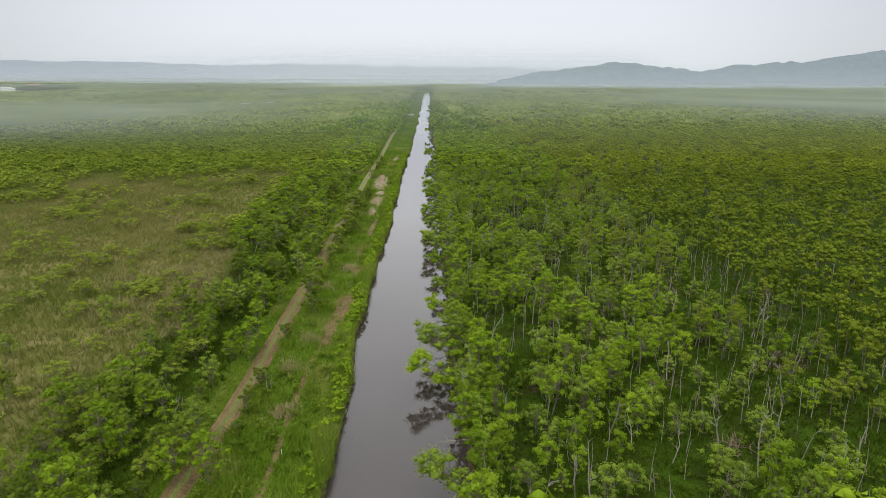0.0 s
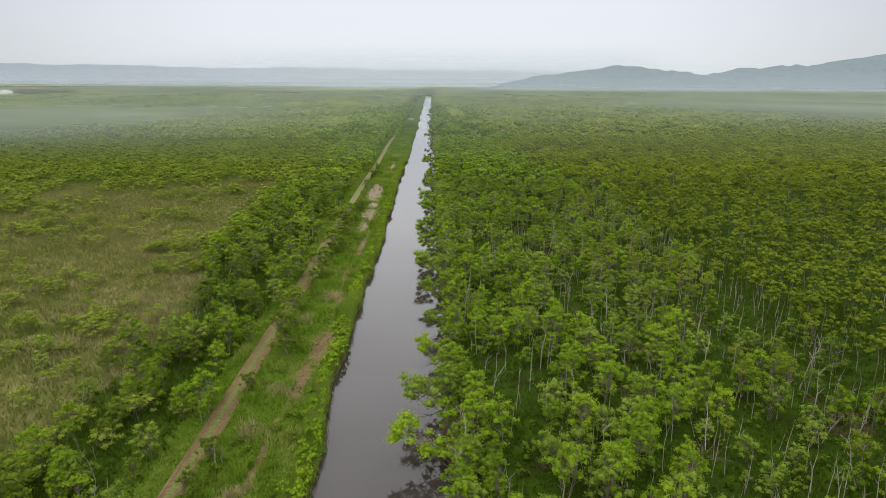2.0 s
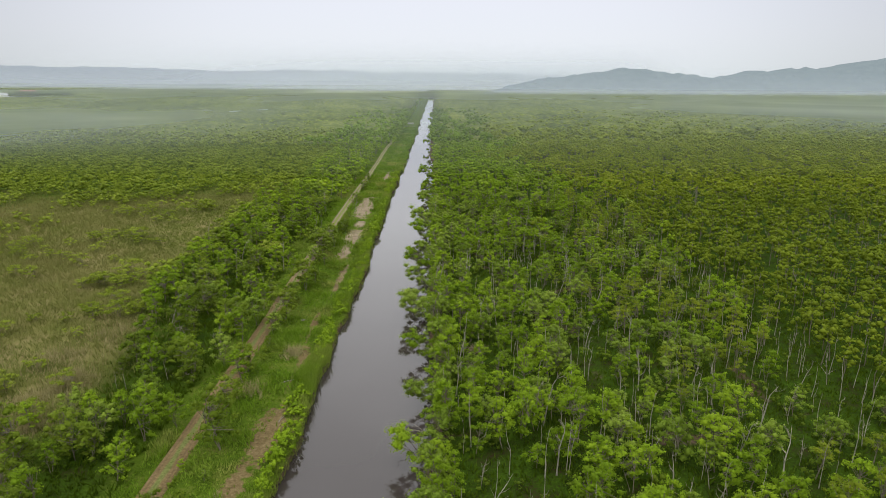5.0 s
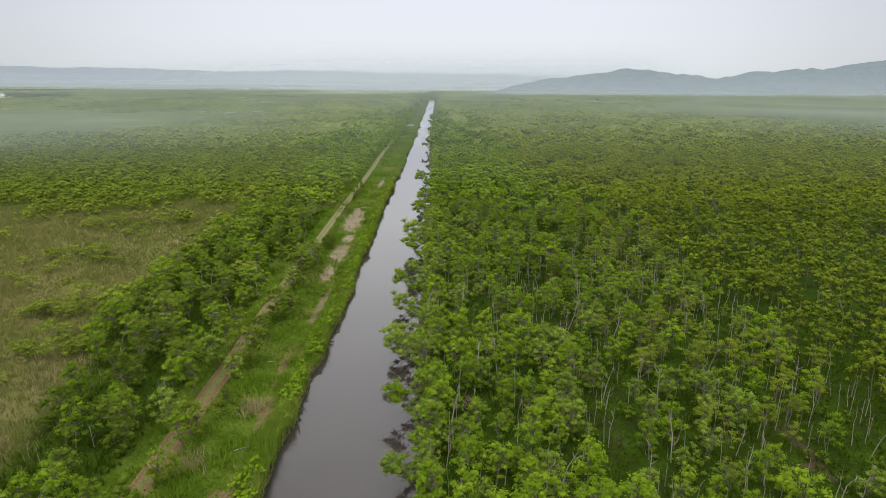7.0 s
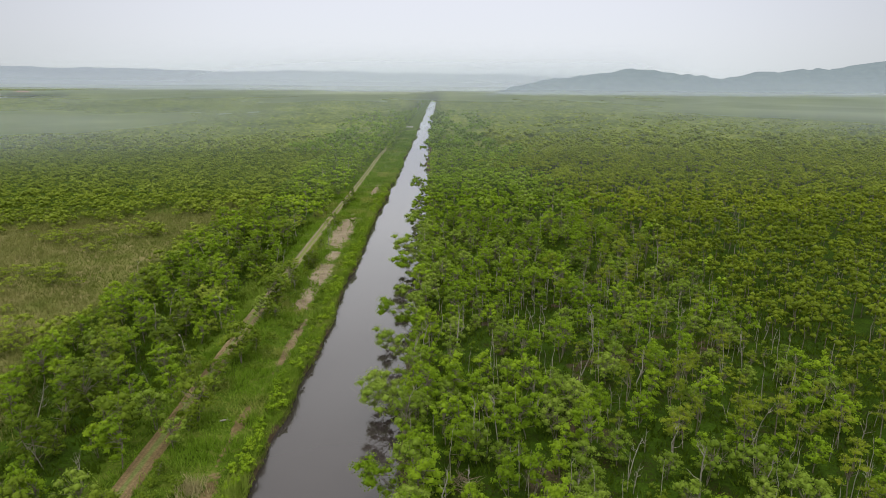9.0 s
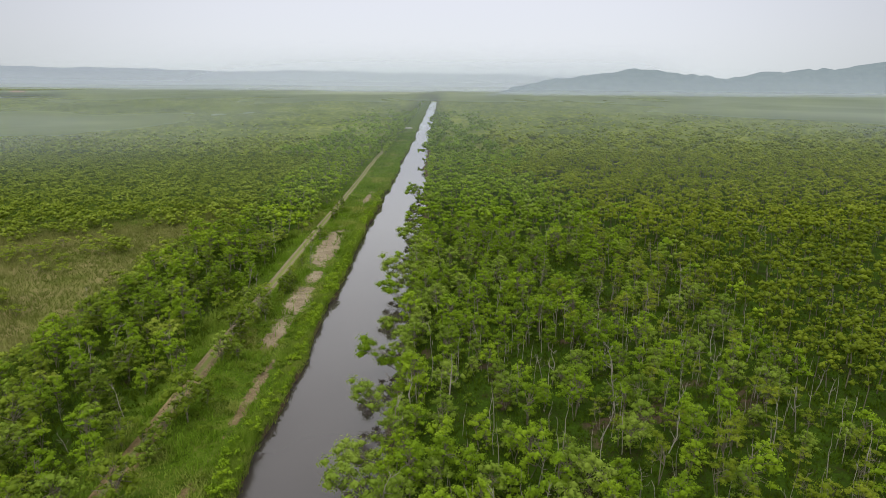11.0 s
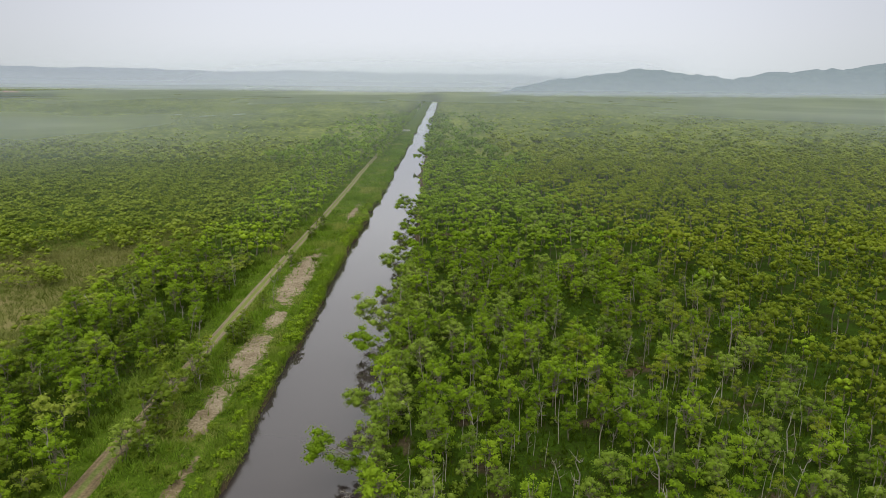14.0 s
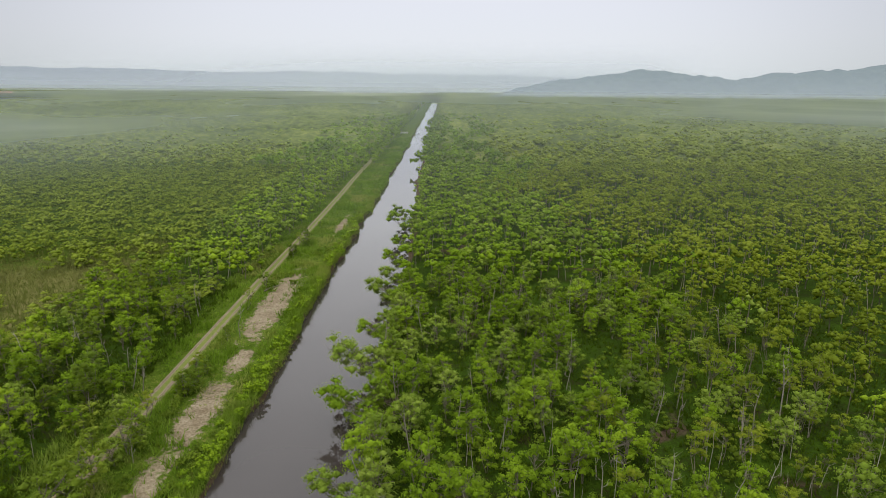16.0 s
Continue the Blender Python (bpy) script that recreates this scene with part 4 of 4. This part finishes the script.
for k, name, label, leaf_material, shapes, tall in (
        (0, "track_side_wood", "grey-green trees lining the track", LEAF_WILLOW, [(6.2, 1.9, 1.4, 1.1)], 0.9),
        (1, "track_side_wood", "fresh green trees lining the track", LEAF_ALDER, [(6.4, 1.9, 1.6, 1.1)], 0.9),
        (2, "scrub_wood", "low yellow-green alder scrub closing over the marsh", LEAF_SCRUB, [(3.9, 2.1, 0.8, 0.95), (3.2, 2.0, 0.6, 0.9)], 0.95)):
    q = p[kind == k]
    for near, count, size in ((q[:, 1] < 260, 78, 0.34), (q[:, 1] >= 260, 48, 0.44)):
        woods(name, label, q[near], shapes, rs.uniform(0.7, 1.05, near.sum()) * tall, leaf_material, count, size, 95 + k, 6, BARK if k < 2 else None, wide=1.2, pale=0.55)
# trees between the far track and the canal
p = np.stack([rs.uniform(-12.4, -10.4, 300), rs.uniform(345, 1400, 300)], 1)
p = p[value_noise(0, p[:, 1], 60, 158) > 0.38]
woods("track_side_wood", "green trees between the far track and the canal", p, [(5.6, 1.6, 0.8, 1.0), (4.2, 1.4, 0.6, 0.9)], rs.uniform(0.6, 1.1, len(p)), LEAF_ALDER, 42, 0.6, 159, 6, BARK)
# far woods: crowns of a few broad sprays
for x0, x1, name, label, leaf_material, shape, seed in ((16, 640, "far_alder_wood", "wide alder wood in the middle distance", LEAF_OLIVE, (6.2, 2.4, 2.6, 1.5), 101), (-640, -16.5, "far_scrub_wood", "wide alder scrub in the middle distance", LEAF_SCRUB, (4.8, 2.4, 1.8, 1.4), 102)):
    p = scatter(x0, x1, 425, 830, 7.6, seed)
    p = p[seen_wedge(p)]
    side = np.abs(p[:, 0]) < 42 + 30 * value_noise(0, p[:, 1], 60, 103)
    woods(name, label, p[~side], [shape], rs.uniform(0.75, 1.1, (~side).sum()), leaf_material, 20, 0.95, seed, 4, wide=1.35, pale=0.6)
    woods("canal_side_wood", "greener trees along the far canal", p[side], [(7.0, 2.4, 2.0, 1.5)], rs.uniform(0.8, 1.15, side.sum()), LEAF_ALDER, 20, 1.6, seed + 5, 4, BARK)



def canopy(name, label, x0, x1, y0, y1, grid, edge):
    """The roof of the woods far off: a rough sheet of crowns over their ground."""
    xs, ys = np.arange(x0, x1 + 1, grid), np.arange(y0, y1 + 1, grid)
    x, y = np.meshgrid(xs, ys)
    keep = edge(x, y)
    z = -1.5 + (3.1 + 2.6 * smooth(y, 700, 860)) * smooth(y, 445, 540) + 5.4 * smooth(y, 440, 500) * value_noise(x, y, 8.5, 111) + 3.6 * smooth(y, 440, 700) * value_noise(x, y, 21, 112)
    z += 4 * smooth(-x, 330, 420) * (1 - smooth(-x, 560, 650)) * smooth(y, 1180, 1330) * (y < 1600)
    z = np.where(y > 1610, z * 0.35, z * (1 - 0.65 * np.exp(-(((x + 800) / 160) ** 2)) * smooth(y, 850, 1050)))
    z = np.where(keep, z, -1.5)
    n = len(xs)
    i = (np.arange(len(ys) - 1)[:, None] * n + np.arange(n - 1)).ravel()
    f = np.stack([i, i + 1, i + n + 1, i + n], 1)
    f = f[keep.ravel()[f].any(1)]
    live, back = np.unique(f, return_inverse=True)
    verts = np.stack([x, y, z], -1).reshape(-1, 3)[live]
    tagged(new(name, mesh_from(name, verts, [back.reshape(-1, 4)], WOODS)), label, "woods", kind="stuff")


def east_edge(x, y):
    return ~far_field(x, y) & (np.abs(x - 14) < 0.78 * y + 60) & (y < 1570 + 50 * value_noise(x, y, 120, 113) + 0.25 * np.clip(x - 200, 0, 400)) & (x > 18 + 3 * value_noise(0, y, 20, 114))


def west_edge(x, y):
    return ~far_field(x, y) & (np.abs(x - 14) < 0.78 * y + 60) & (y < 1530 + 50 * value_noise(x, y, 120, 115)) & (x < -18 - 3 * value_noise(0, y, 20, 116))


canopy("distant_woods", "flat green woods stretching into the haze", 14, 1230, 440, 1620, 5.4, east_edge)
canopy("distant_woods", "flat woods fading out before the hills", -2400, 2000, 1440, 2400, 20, lambda x, y: ~far_field(x, y) & (np.abs(x + 20) > 40 * (y < 1585)) & ((y > 1600) | ((x < -1000) | (x > 1225))))
canopy("distant_woods", "flat green woods stretching into the haze", -1000, -14, 440, 1540, 5.4, west_edge)


# the woods that the flight has already passed
p = scatter(-110, 150, -90, 150, 5.2, 138)
p = p[(p[:, 1] < 47) | (p[:, 0] > 0.74 * p[:, 1] + 27)]
p = p[((p[:, 0] > 17.5) | (p[:, 0] < -17.5)) & (open_marsh(p[:, 0], p[:, 1]) < 0.5)]
half = rs.random(len(p)) < 0.5
for sel, seed, material in ((half, 139, LEAF_ALDER), (~half, 140, LEAF_OLIVE)):
    woods("passed_wood", "green alder wood along the start of the flight", p[sel], [(6.6, 2.2, 1.8, 1.2)], rs.uniform(0.75, 1.05, sel.sum()), material, 20, 1.0, seed, 4, BARK)


def tufts(name, label, spots, height, blades, width, material, seed, tint, lean=0.42):
    """Grass or reeds: a few pointed blades a tuft, all in one mesh."""
    r = np.random.default_rng(seed)
    n = len(spots)
    foot = np.repeat(np.stack([spots[:, 0], spots[:, 1], land_height(spots[:, 0], spots[:, 1]) - 0.05], 1), blades, 0)
    m = n * blades
    foot[:, :2] += r.normal(size=(m, 2)) * 0.14
    tall = np.repeat(height, blades) * r.uniform(0.6, 1.15, m)
    turn = r.uniform(0, np.pi, m)
    side = np.stack([np.cos(turn), np.sin(turn), np.zeros(m)], 1) * width * r.uniform(0.6, 1.3, m)[:, None]
    tip = foot + np.stack([r.normal(size=m) * lean * tall, r.normal(size=m) * lean * tall, tall], 1)
    verts = np.stack([foot - side, foot + side, tip], 1).reshape(-1, 3)
    t = np.clip(np.repeat(tint, blades) + r.uniform(-0.12, 0.12, m), 0, 1)
    tagged(new(name, mesh_from(name, verts, [np.arange(3 * m).reshape(m, 3)], material, t)), label, "grass", kind="stuff")


def bare_here(x, y):
    worn = np.zeros(len(x), bool)
    for cx, cy, rx, ry in BARE:
        worn |= (0.8 if rx > 2.2 else 1.0) * np.sqrt(((x - cx) / rx) ** 2 + ((y - cy) / ry) ** 2) + 0.9 * (value_noise(x, y, 1.3, 121) - 0.5) + 0.5 * (value_noise(x, y, 4, 135) - 0.5) < 0.85
    tx, ty = np.array(TRAIL).T
    worn &= hash2(np.floor(x * 7), np.floor(y * 7), 5) > 0.08
    return worn | ((np.abs(x - np.interp(y, ty, tx)) < 0.3) & (y < 245))


r = np.random.default_rng(120)
p = np.stack([r.uniform(-20.5, 1.2, 50000), 45 + 560 * r.random(50000) ** 1.8], 1)
p = np.concatenate([p, np.stack([r.uniform(-20.5, 1.2, 5000), r.uniform(-90, 46, 5000)], 1)])
p = p[(p[:, 0] < left_bank(p[:, 1]) - 0.22) & (np.abs(p[:, 0] - road_x(p[:, 1])) > 1.05 + 0.5 * value_noise(p[:, 0], p[:, 1], 2.5, 144)) & ~bare_here(p[:, 0], p[:, 1]) & ((p[:, 0] > -17) | (p[:, 1] > 185))]
lush = value_noise(p[:, 0], p[:, 1], 3.2, 122)
dry = smooth(value_noise(p[:, 0], p[:, 1], 6, 125), 0.62, 0.8) * (p[:, 0] < -2.5)
tufts("tall_grass", "lush grass and sedge on the canal strip", p, 0.32 + 1.1 * smooth(lush, 0.25, 0.85), 4, 0.065, GRASS, 123, np.clip(0.15 + 0.35 * value_noise(p[:, 0], p[:, 1], 4.5, 124) + 0.55 * dry, 0, 0.95))
p = np.stack([r.uniform(-2.4, 0.1, 17000), 45 + 330 * r.random(17000) ** 1.5], 1)
p = p[value_noise(p[:, 0] * 0.6, p[:, 1], 2.6, 147) + 0.18 * p[:, 0] > 0.02]
p[:, 0] += left_bank(p[:, 1])
tufts("bank_sedge", "thick sedge fringe on the edge of the canal bank", p, 0.35 + 1.3 * smooth(0.5 * value_noise(p[:, 0], p[:, 1], 2.4, 137) + 0.5 * value_noise(0, p[:, 1], 7, 148), 0.3, 0.8), 5, 0.045, GRASS, 145, 0.25 + 0.3 * value_noise(p[:, 0], p[:, 1], 2.5, 146), 0.3)
p = np.stack([-0.35 - 2.2 * r.random(420) ** 1.6, r.uniform(46, 330, 420)], 1)
p[:, 0] += left_bank(p[:, 1])
woods("bank_thicket", "leafy herbs and brambles crowding the canal bank", p, [(1.15, 0.55, 0.15, 0.36), (0.8, 0.6, 0.1, 0.34)], 0.6 + 0.75 * value_noise(0, p[:, 1], 9, 149), LEAF_ALDER, 54, 0.19, 153, 5)
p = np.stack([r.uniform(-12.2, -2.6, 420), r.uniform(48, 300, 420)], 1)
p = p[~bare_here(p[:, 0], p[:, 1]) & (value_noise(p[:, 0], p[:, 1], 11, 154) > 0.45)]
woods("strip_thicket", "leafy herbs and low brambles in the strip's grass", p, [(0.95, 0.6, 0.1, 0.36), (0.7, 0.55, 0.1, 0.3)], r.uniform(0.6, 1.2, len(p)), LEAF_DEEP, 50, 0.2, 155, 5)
p = np.stack([r.uniform(-150, -24, 105000), 40 + 270 * r.random(105000)], 1)
p = np.concatenate([p[seen_wedge(p, 6)], np.stack([r.uniform(-150, -24, 14000), r.uniform(-90, 205, 14000)], 1)])
p = p[open_marsh(p[:, 0], p[:, 1]) > r.uniform(0.02, 0.6, len(p))]
straw = value_noise(p[:, 0], p[:, 1], 30, 126) * 0.6 + value_noise(p[:, 0], p[:, 1], 8, 127) * 0.4
tufts("reeds", "reeds and sedge, part straw-coloured, over the marsh", p, 0.8 + 0.6 * value_noise(p[:, 0], p[:, 1], 12, 128), 3, 0.055, REED, 129, np.clip(smooth(straw, 0.25, 0.85) * (0.55 + 0.45 * smooth(p[:, 1], 85, 125)) + 0.5 * smooth(p[:, 1], 100, 145), 0, 1), 0.5)
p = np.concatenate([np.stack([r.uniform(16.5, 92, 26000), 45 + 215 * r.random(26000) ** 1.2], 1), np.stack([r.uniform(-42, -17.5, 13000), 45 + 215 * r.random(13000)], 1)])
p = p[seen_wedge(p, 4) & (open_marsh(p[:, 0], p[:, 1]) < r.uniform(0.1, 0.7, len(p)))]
tufts("wood_sedge", "sedge on the wet wood's floor, coloured darker for tree shade", p, 0.45 + 0.7 * value_noise(p[:, 0], p[:, 1], 4, 131), 3, 0.12, SEDGE, 132, 0.2 + 0.45 * value_noise(p[:, 0], p[:, 1], 9, 133))

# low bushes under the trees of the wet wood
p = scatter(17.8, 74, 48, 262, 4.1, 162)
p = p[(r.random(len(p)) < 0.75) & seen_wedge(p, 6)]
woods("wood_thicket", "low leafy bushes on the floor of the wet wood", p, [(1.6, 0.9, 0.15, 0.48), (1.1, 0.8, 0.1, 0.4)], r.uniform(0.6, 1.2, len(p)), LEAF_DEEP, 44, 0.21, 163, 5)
# pale dry reeds left standing in patches at the edge of the marsh and on the strip
spots = [np.stack([cx + r.normal(size=n) * wide, cy + r.normal(size=n) * wide * 1.3], 1) for cx, cy, wide, n in (
    (-35.0, 111, 1.5, 260), (-35.6, 123.5, 1.6, 240), (-37.5, 118, 1.4, 160), (-45, 110, 2.2, 200), (-41, 131, 2.4, 200), (-31, 99, 1.2, 120), (-38, 142, 2.6, 160), (-52, 126, 2.6, 160),
    (-8.6, 84, 0.8, 110), (-7.6, 95, 0.8, 90), (-7.2, 72, 0.8, 90), (-6.4, 133, 0.7, 70), (-9.6, 121, 0.9, 70))]
p = np.concatenate(spots)
tufts("dry_reeds", "pale straw-coloured dry reeds in tall patches", p, 1.0 + 0.5 * value_noise(p[:, 0], p[:, 1], 3, 160), 5, 0.05, STRAW, 161, np.full(len(p), 0.55), 0.3)


def brush_heap(x, y, wide, count, seed):
    """A low tangle of dead brown twigs, each a thin tapered stem."""
    r = np.random.default_rng(seed)
    twigs = []
    for _ in range(count):
        foot = np.array([r.normal() * wide * 0.5, r.normal() * wide * 0.5, r.uniform(0.0, 0.25)])
        turn, rise, length = r.uniform(0, 6.28), r.uniform(0.05, 0.75), r.uniform(0.9, 2.4)
        tip = foot + length * np.array([math.cos(turn) * math.cos(rise), math.sin(turn) * math.cos(rise), math.sin(rise)])
        thick = r.uniform(0.02, 0.05)
        twigs.append(tube([foot, (foot + tip) / 2 + r.normal(size=3) * 0.1, tip], [thick, thick * 0.7, thick * 0.2], 4))
    v, f = join(twigs)
    ob = tagged(new("brush_heap", mesh_from("brush_heap", v, [f], BRUSH)), "low heap of dead brown brushwood on wet ground", "brushwood", "heaps of brushwood")
    ob.matrix_basis = pose(x, y, float(land_height(x, y)))


for k, (x, y, wide, count) in enumerate(((17.4, 86.5, 1.9, 90), (16.6, 67, 1.7, 80), (18.2, 94.5, 1.5, 60), (17.6, 211, 2.2, 90), (16.8, 152, 1.6, 60), (22.2, 134.5, 1.5, 50), (46.5, 64, 2.0, 60), (44, 79.5, 1.8, 50), (17.2, 178, 1.5, 50), (18.4, 237, 1.8, 60), (31, 118, 1.5, 40))):
    brush_heap(x, y, wide, count, 170 + k)

# ---------------------------------------------------------------- buildings and other made things
def box(bm, x0, x1, y0, y1, z0, z1, edge=0.0):
    verts = [bm.verts.new((x, y, z)) for x in (x0, x1) for y in (y0, y1) for z in (z0, z1)]
    faces = [bm.faces.new([verts[i] for i in q]) for q in ((0, 1, 3, 2), (4, 6, 7, 5), (0, 4, 5, 1), (2, 3, 7, 6), (0, 2, 6, 4), (1, 5, 7, 3))]
    if edge:
        bmesh.ops.bevel(bm, geom=list({e for f in faces for e in f.edges}), offset=edge, segments=2, affect="EDGES")


def from_bm(name, bm, material):
    data = bpy.data.meshes.new(name)
    bm.normal_update()
    bm.to_mesh(data)
    bm.free()
    data.materials.append(material)
    return data


def boxes(name, material, *sizes, edge=0.0):
    bm = bmesh.new()
    for s in sizes:
        box(bm, *s, edge=edge)
    return from_bm(name, bm, material)


def gable(name, material, w, d, z0, z1, over=0.5, thick=0.25):
    """A pitched roof of two thick slopes, its ridge along x."""
    bm = bmesh.new()
    for s in (-1, 1):
        q = [(-w / 2 - over, s * (d / 2 + over), z0), (w / 2 + over, s * (d / 2 + over), z0), (w / 2 + over, 0, z1), (-w / 2 - over, 0, z1)]
        low = [bm.verts.new(v) for v in q]
        high = [bm.verts.new((x, y, z + thick)) for x, y, z in q]
        bm.faces.new(low), bm.faces.new(high)
        for i in range(4):
            bm.faces.new((low[i], low[(i + 1) % 4], high[(i + 1) % 4], high[i]))
    return from_bm(name, bm, material)


def farm_building(label, x, y, turn, w, d, eaves, ridge_z, roof_material, windows):
    root = tagged(new("farm_building"), label, "building")
    bm = bmesh.new()
    box(bm, -w / 2, w / 2, -d / 2, d / 2, -0.3, eaves)
    for s in (-1, 1):
        tri = [bm.verts.new(v) for v in ((s * w / 2, -d / 2, eaves), (s * w / 2, d / 2, eaves), (s * w / 2, 0, ridge_z - 0.1))]
        bm.faces.new(tri)
    part("wall", from_bm("wall", bm, WHITE_WALL), root)
    part("roof", gable("roof", roof_material, w, d, eaves - 0.2, ridge_z), root)
    for k in range(windows):
        cx = -w / 2 + (k + 0.5) * w / windows
        win = part("window", boxes("window_frame", WHITE_WALL, (cx - 0.8, cx + 0.8, -d / 2 - 0.08, -d / 2 + 0.05, 1.0, 2.4)), root)
        part("pane", boxes("pane", DARK_GLASS, (cx - 0.65, cx + 0.65, -d / 2 - 0.11, -d / 2 - 0.085, 1.12, 2.28)), win)
    root.matrix_basis = pose(x, y, 0, 0, 0, turn)
    return root


farm_building("white barn with a faded red roof at the field edge", -822, 1392, 12, 26, 12, 6.0, 13.0, RED_ROOF, 5)
farm_building("low white shed beside the red-roofed barn", -851, 1380, 12, 22, 9, 3.2, 5.0, GREY_ROOF, 4)
farm_building("small white shed at the edge of far fields", 50, 1482, 0, 8, 6, 3.4, 5.4, GREY_ROOF, 2)
farm_building("pale greenhouse-like shed in the far fields", -905, 1420, 8, 40, 12, 4.0, 6.5, GREY_ROOF, 5)

sluice = tagged(new("sluice_slab"), "pale concrete sluice slab crossing the grassy strip", "sluice")
part("slab", boxes("slab", CONCRETE, (-4.6, 4.6, -2.2, 2.2, -0.4, 0.55), edge=0.05), sluice)
part("kerb", boxes("kerb", CONCRETE, (-4.6, 4.6, -2.2, -1.8, 0.55, 1.0), edge=0.04), sluice)
part("kerb", boxes("kerb", CONCRETE, (-4.6, 4.6, 1.8, 2.2, 0.55, 1.0), edge=0.04), sluice)
sluice.matrix_basis = pose(-8.6, 647, 0.1)



def log(name, label, x, y, turn, length, thick, material):
    """A lying stem, a little bent, with the stub of a branch."""
    v, f = join([tube([(-length / 2, 0, 0), (-length * 0.1, 0.08, thick * 0.3), (length / 2, -0.05, 0)], [thick, thick * 0.85, thick * 0.5], 7), tube([(length * 0.1, 0, 0), (length * 0.22, 0.35, thick * 1.8)], [thick * 0.4, thick * 0.1], 4)])
    ob = tagged(new(name, mesh_from(name, v, [f], material, soft=True)), label, "log")
    ob.matrix_basis = pose(x, y, float(land_height(x, y)) + thick * 0.9, 0, 0, turn)


log("fallen_log", "dark fallen log lying at the edge of bare earth", -10.3, 258.5, 62, 4.2, 0.16, BARK)
log("fallen_log", "short pale log lying in the grass", -7.2, 147.0, 12, 1.3, 0.12, BARK_DEAD)
log("fallen_log", "bleached branch lying on the grass strip", -4.6, 124.0, 30, 2.6, 0.07, BARK_DEAD)
log("fallen_log", "thin grey branch lying on bare earth", -3.4, 113.5, 75, 1.8, 0.06, BARK_DEAD)

stake = tagged(new("marker_stake"), "small white marker stake beside the footpath", "stake")
part("post", boxes("post", WHITE_WALL, (-0.05, 0.05, -0.05, 0.05, -0.3, 0.62), edge=0.008), stake)
part("cap", boxes("cap", CONCRETE, (-0.065, 0.065, -0.065, 0.065, 0.62, 0.67), edge=0.006), stake)
stake.matrix_basis = pose(-5.3, 63.2, float(land_height(-5.3, 63.2)), 3, 2, 15)

r = np.random.default_rng(141)
q = np.stack([r.uniform(-775, -665, 150), 1270 + r.uniform(-14, 14, 150)], 1)
woods("windbreak", "dark row of windbreak trees by the farm", q, [(13, 3.2, 1.5, 2.6)], r.uniform(0.75, 0.95, 150), LEAF_DEEP, 44, 2.2, 142, 8, BARK)
q = np.stack([r.uniform(-30, 34, 130), r.uniform(1560, 1640, 130)], 1)
woods("far_tree_belt", "tree belt closing the end of the canal", q, [(6.5, 2.8, 1.5, 2.0)], r.uniform(0.8, 1.2, 130), LEAF_DEEP, 36, 2.2, 143, 6)


def build_mist():
    """One layer of mist that lies over the far woods and fields."""
    xs, ys = np.linspace(-4200, 4200, 50), np.linspace(250, 2150, 60)
    x, y = np.meshgrid(xs, ys)
    z = 10.5 + 8.0 * smooth(y, 650, 1200) + 1.5 * (value_noise(x, y, 300, 151) - 0.5)
    i = (np.arange(59)[:, None] * 50 + np.arange(49)).ravel()
    data = mesh_from("mist", np.stack([x, y, z], -1).reshape(-1, 3), [np.stack([i, i + 1, i + 51, i + 50], 1)], LOW_MIST, soft=True)
    tagged(new("mist", data), "thin low mist lying over the far wetland", "mist", kind="stuff")


def build_mist_bank(label, x0, x1, y, top, material):
    """A standing bank of mist, bent a little along its length."""
    x = np.linspace(x0, x1, 60)
    bow = y + 14 * (value_noise(x, 0, 400, 156) - 0.5)
    verts = np.concatenate([np.stack([x, bow, np.full(60, z)], -1) for z in (-1.0, top * 0.5, top)])
    i = (np.arange(2)[:, None] * 60 + np.arange(59)).ravel()
    data = mesh_from("mist_bank", verts, [np.stack([i, i + 1, i + 61, i + 60], 1)], material, soft=True)
    tagged(new("mist_bank", data), label, "mist", kind="stuff")


build_mist()
build_mist_bank("pale mist lying before the wooded hills", 50, 4200, 1452, 95, BANK_NEAR)
build_mist_bank("pale mist lying before the western hills", -4600, 900, 2150, 125, BANK_WEST)
build_mist_bank("thick pale mist filling the middle of the valley", -1500, 900, 2190, 165, BANK_MIDDLE)
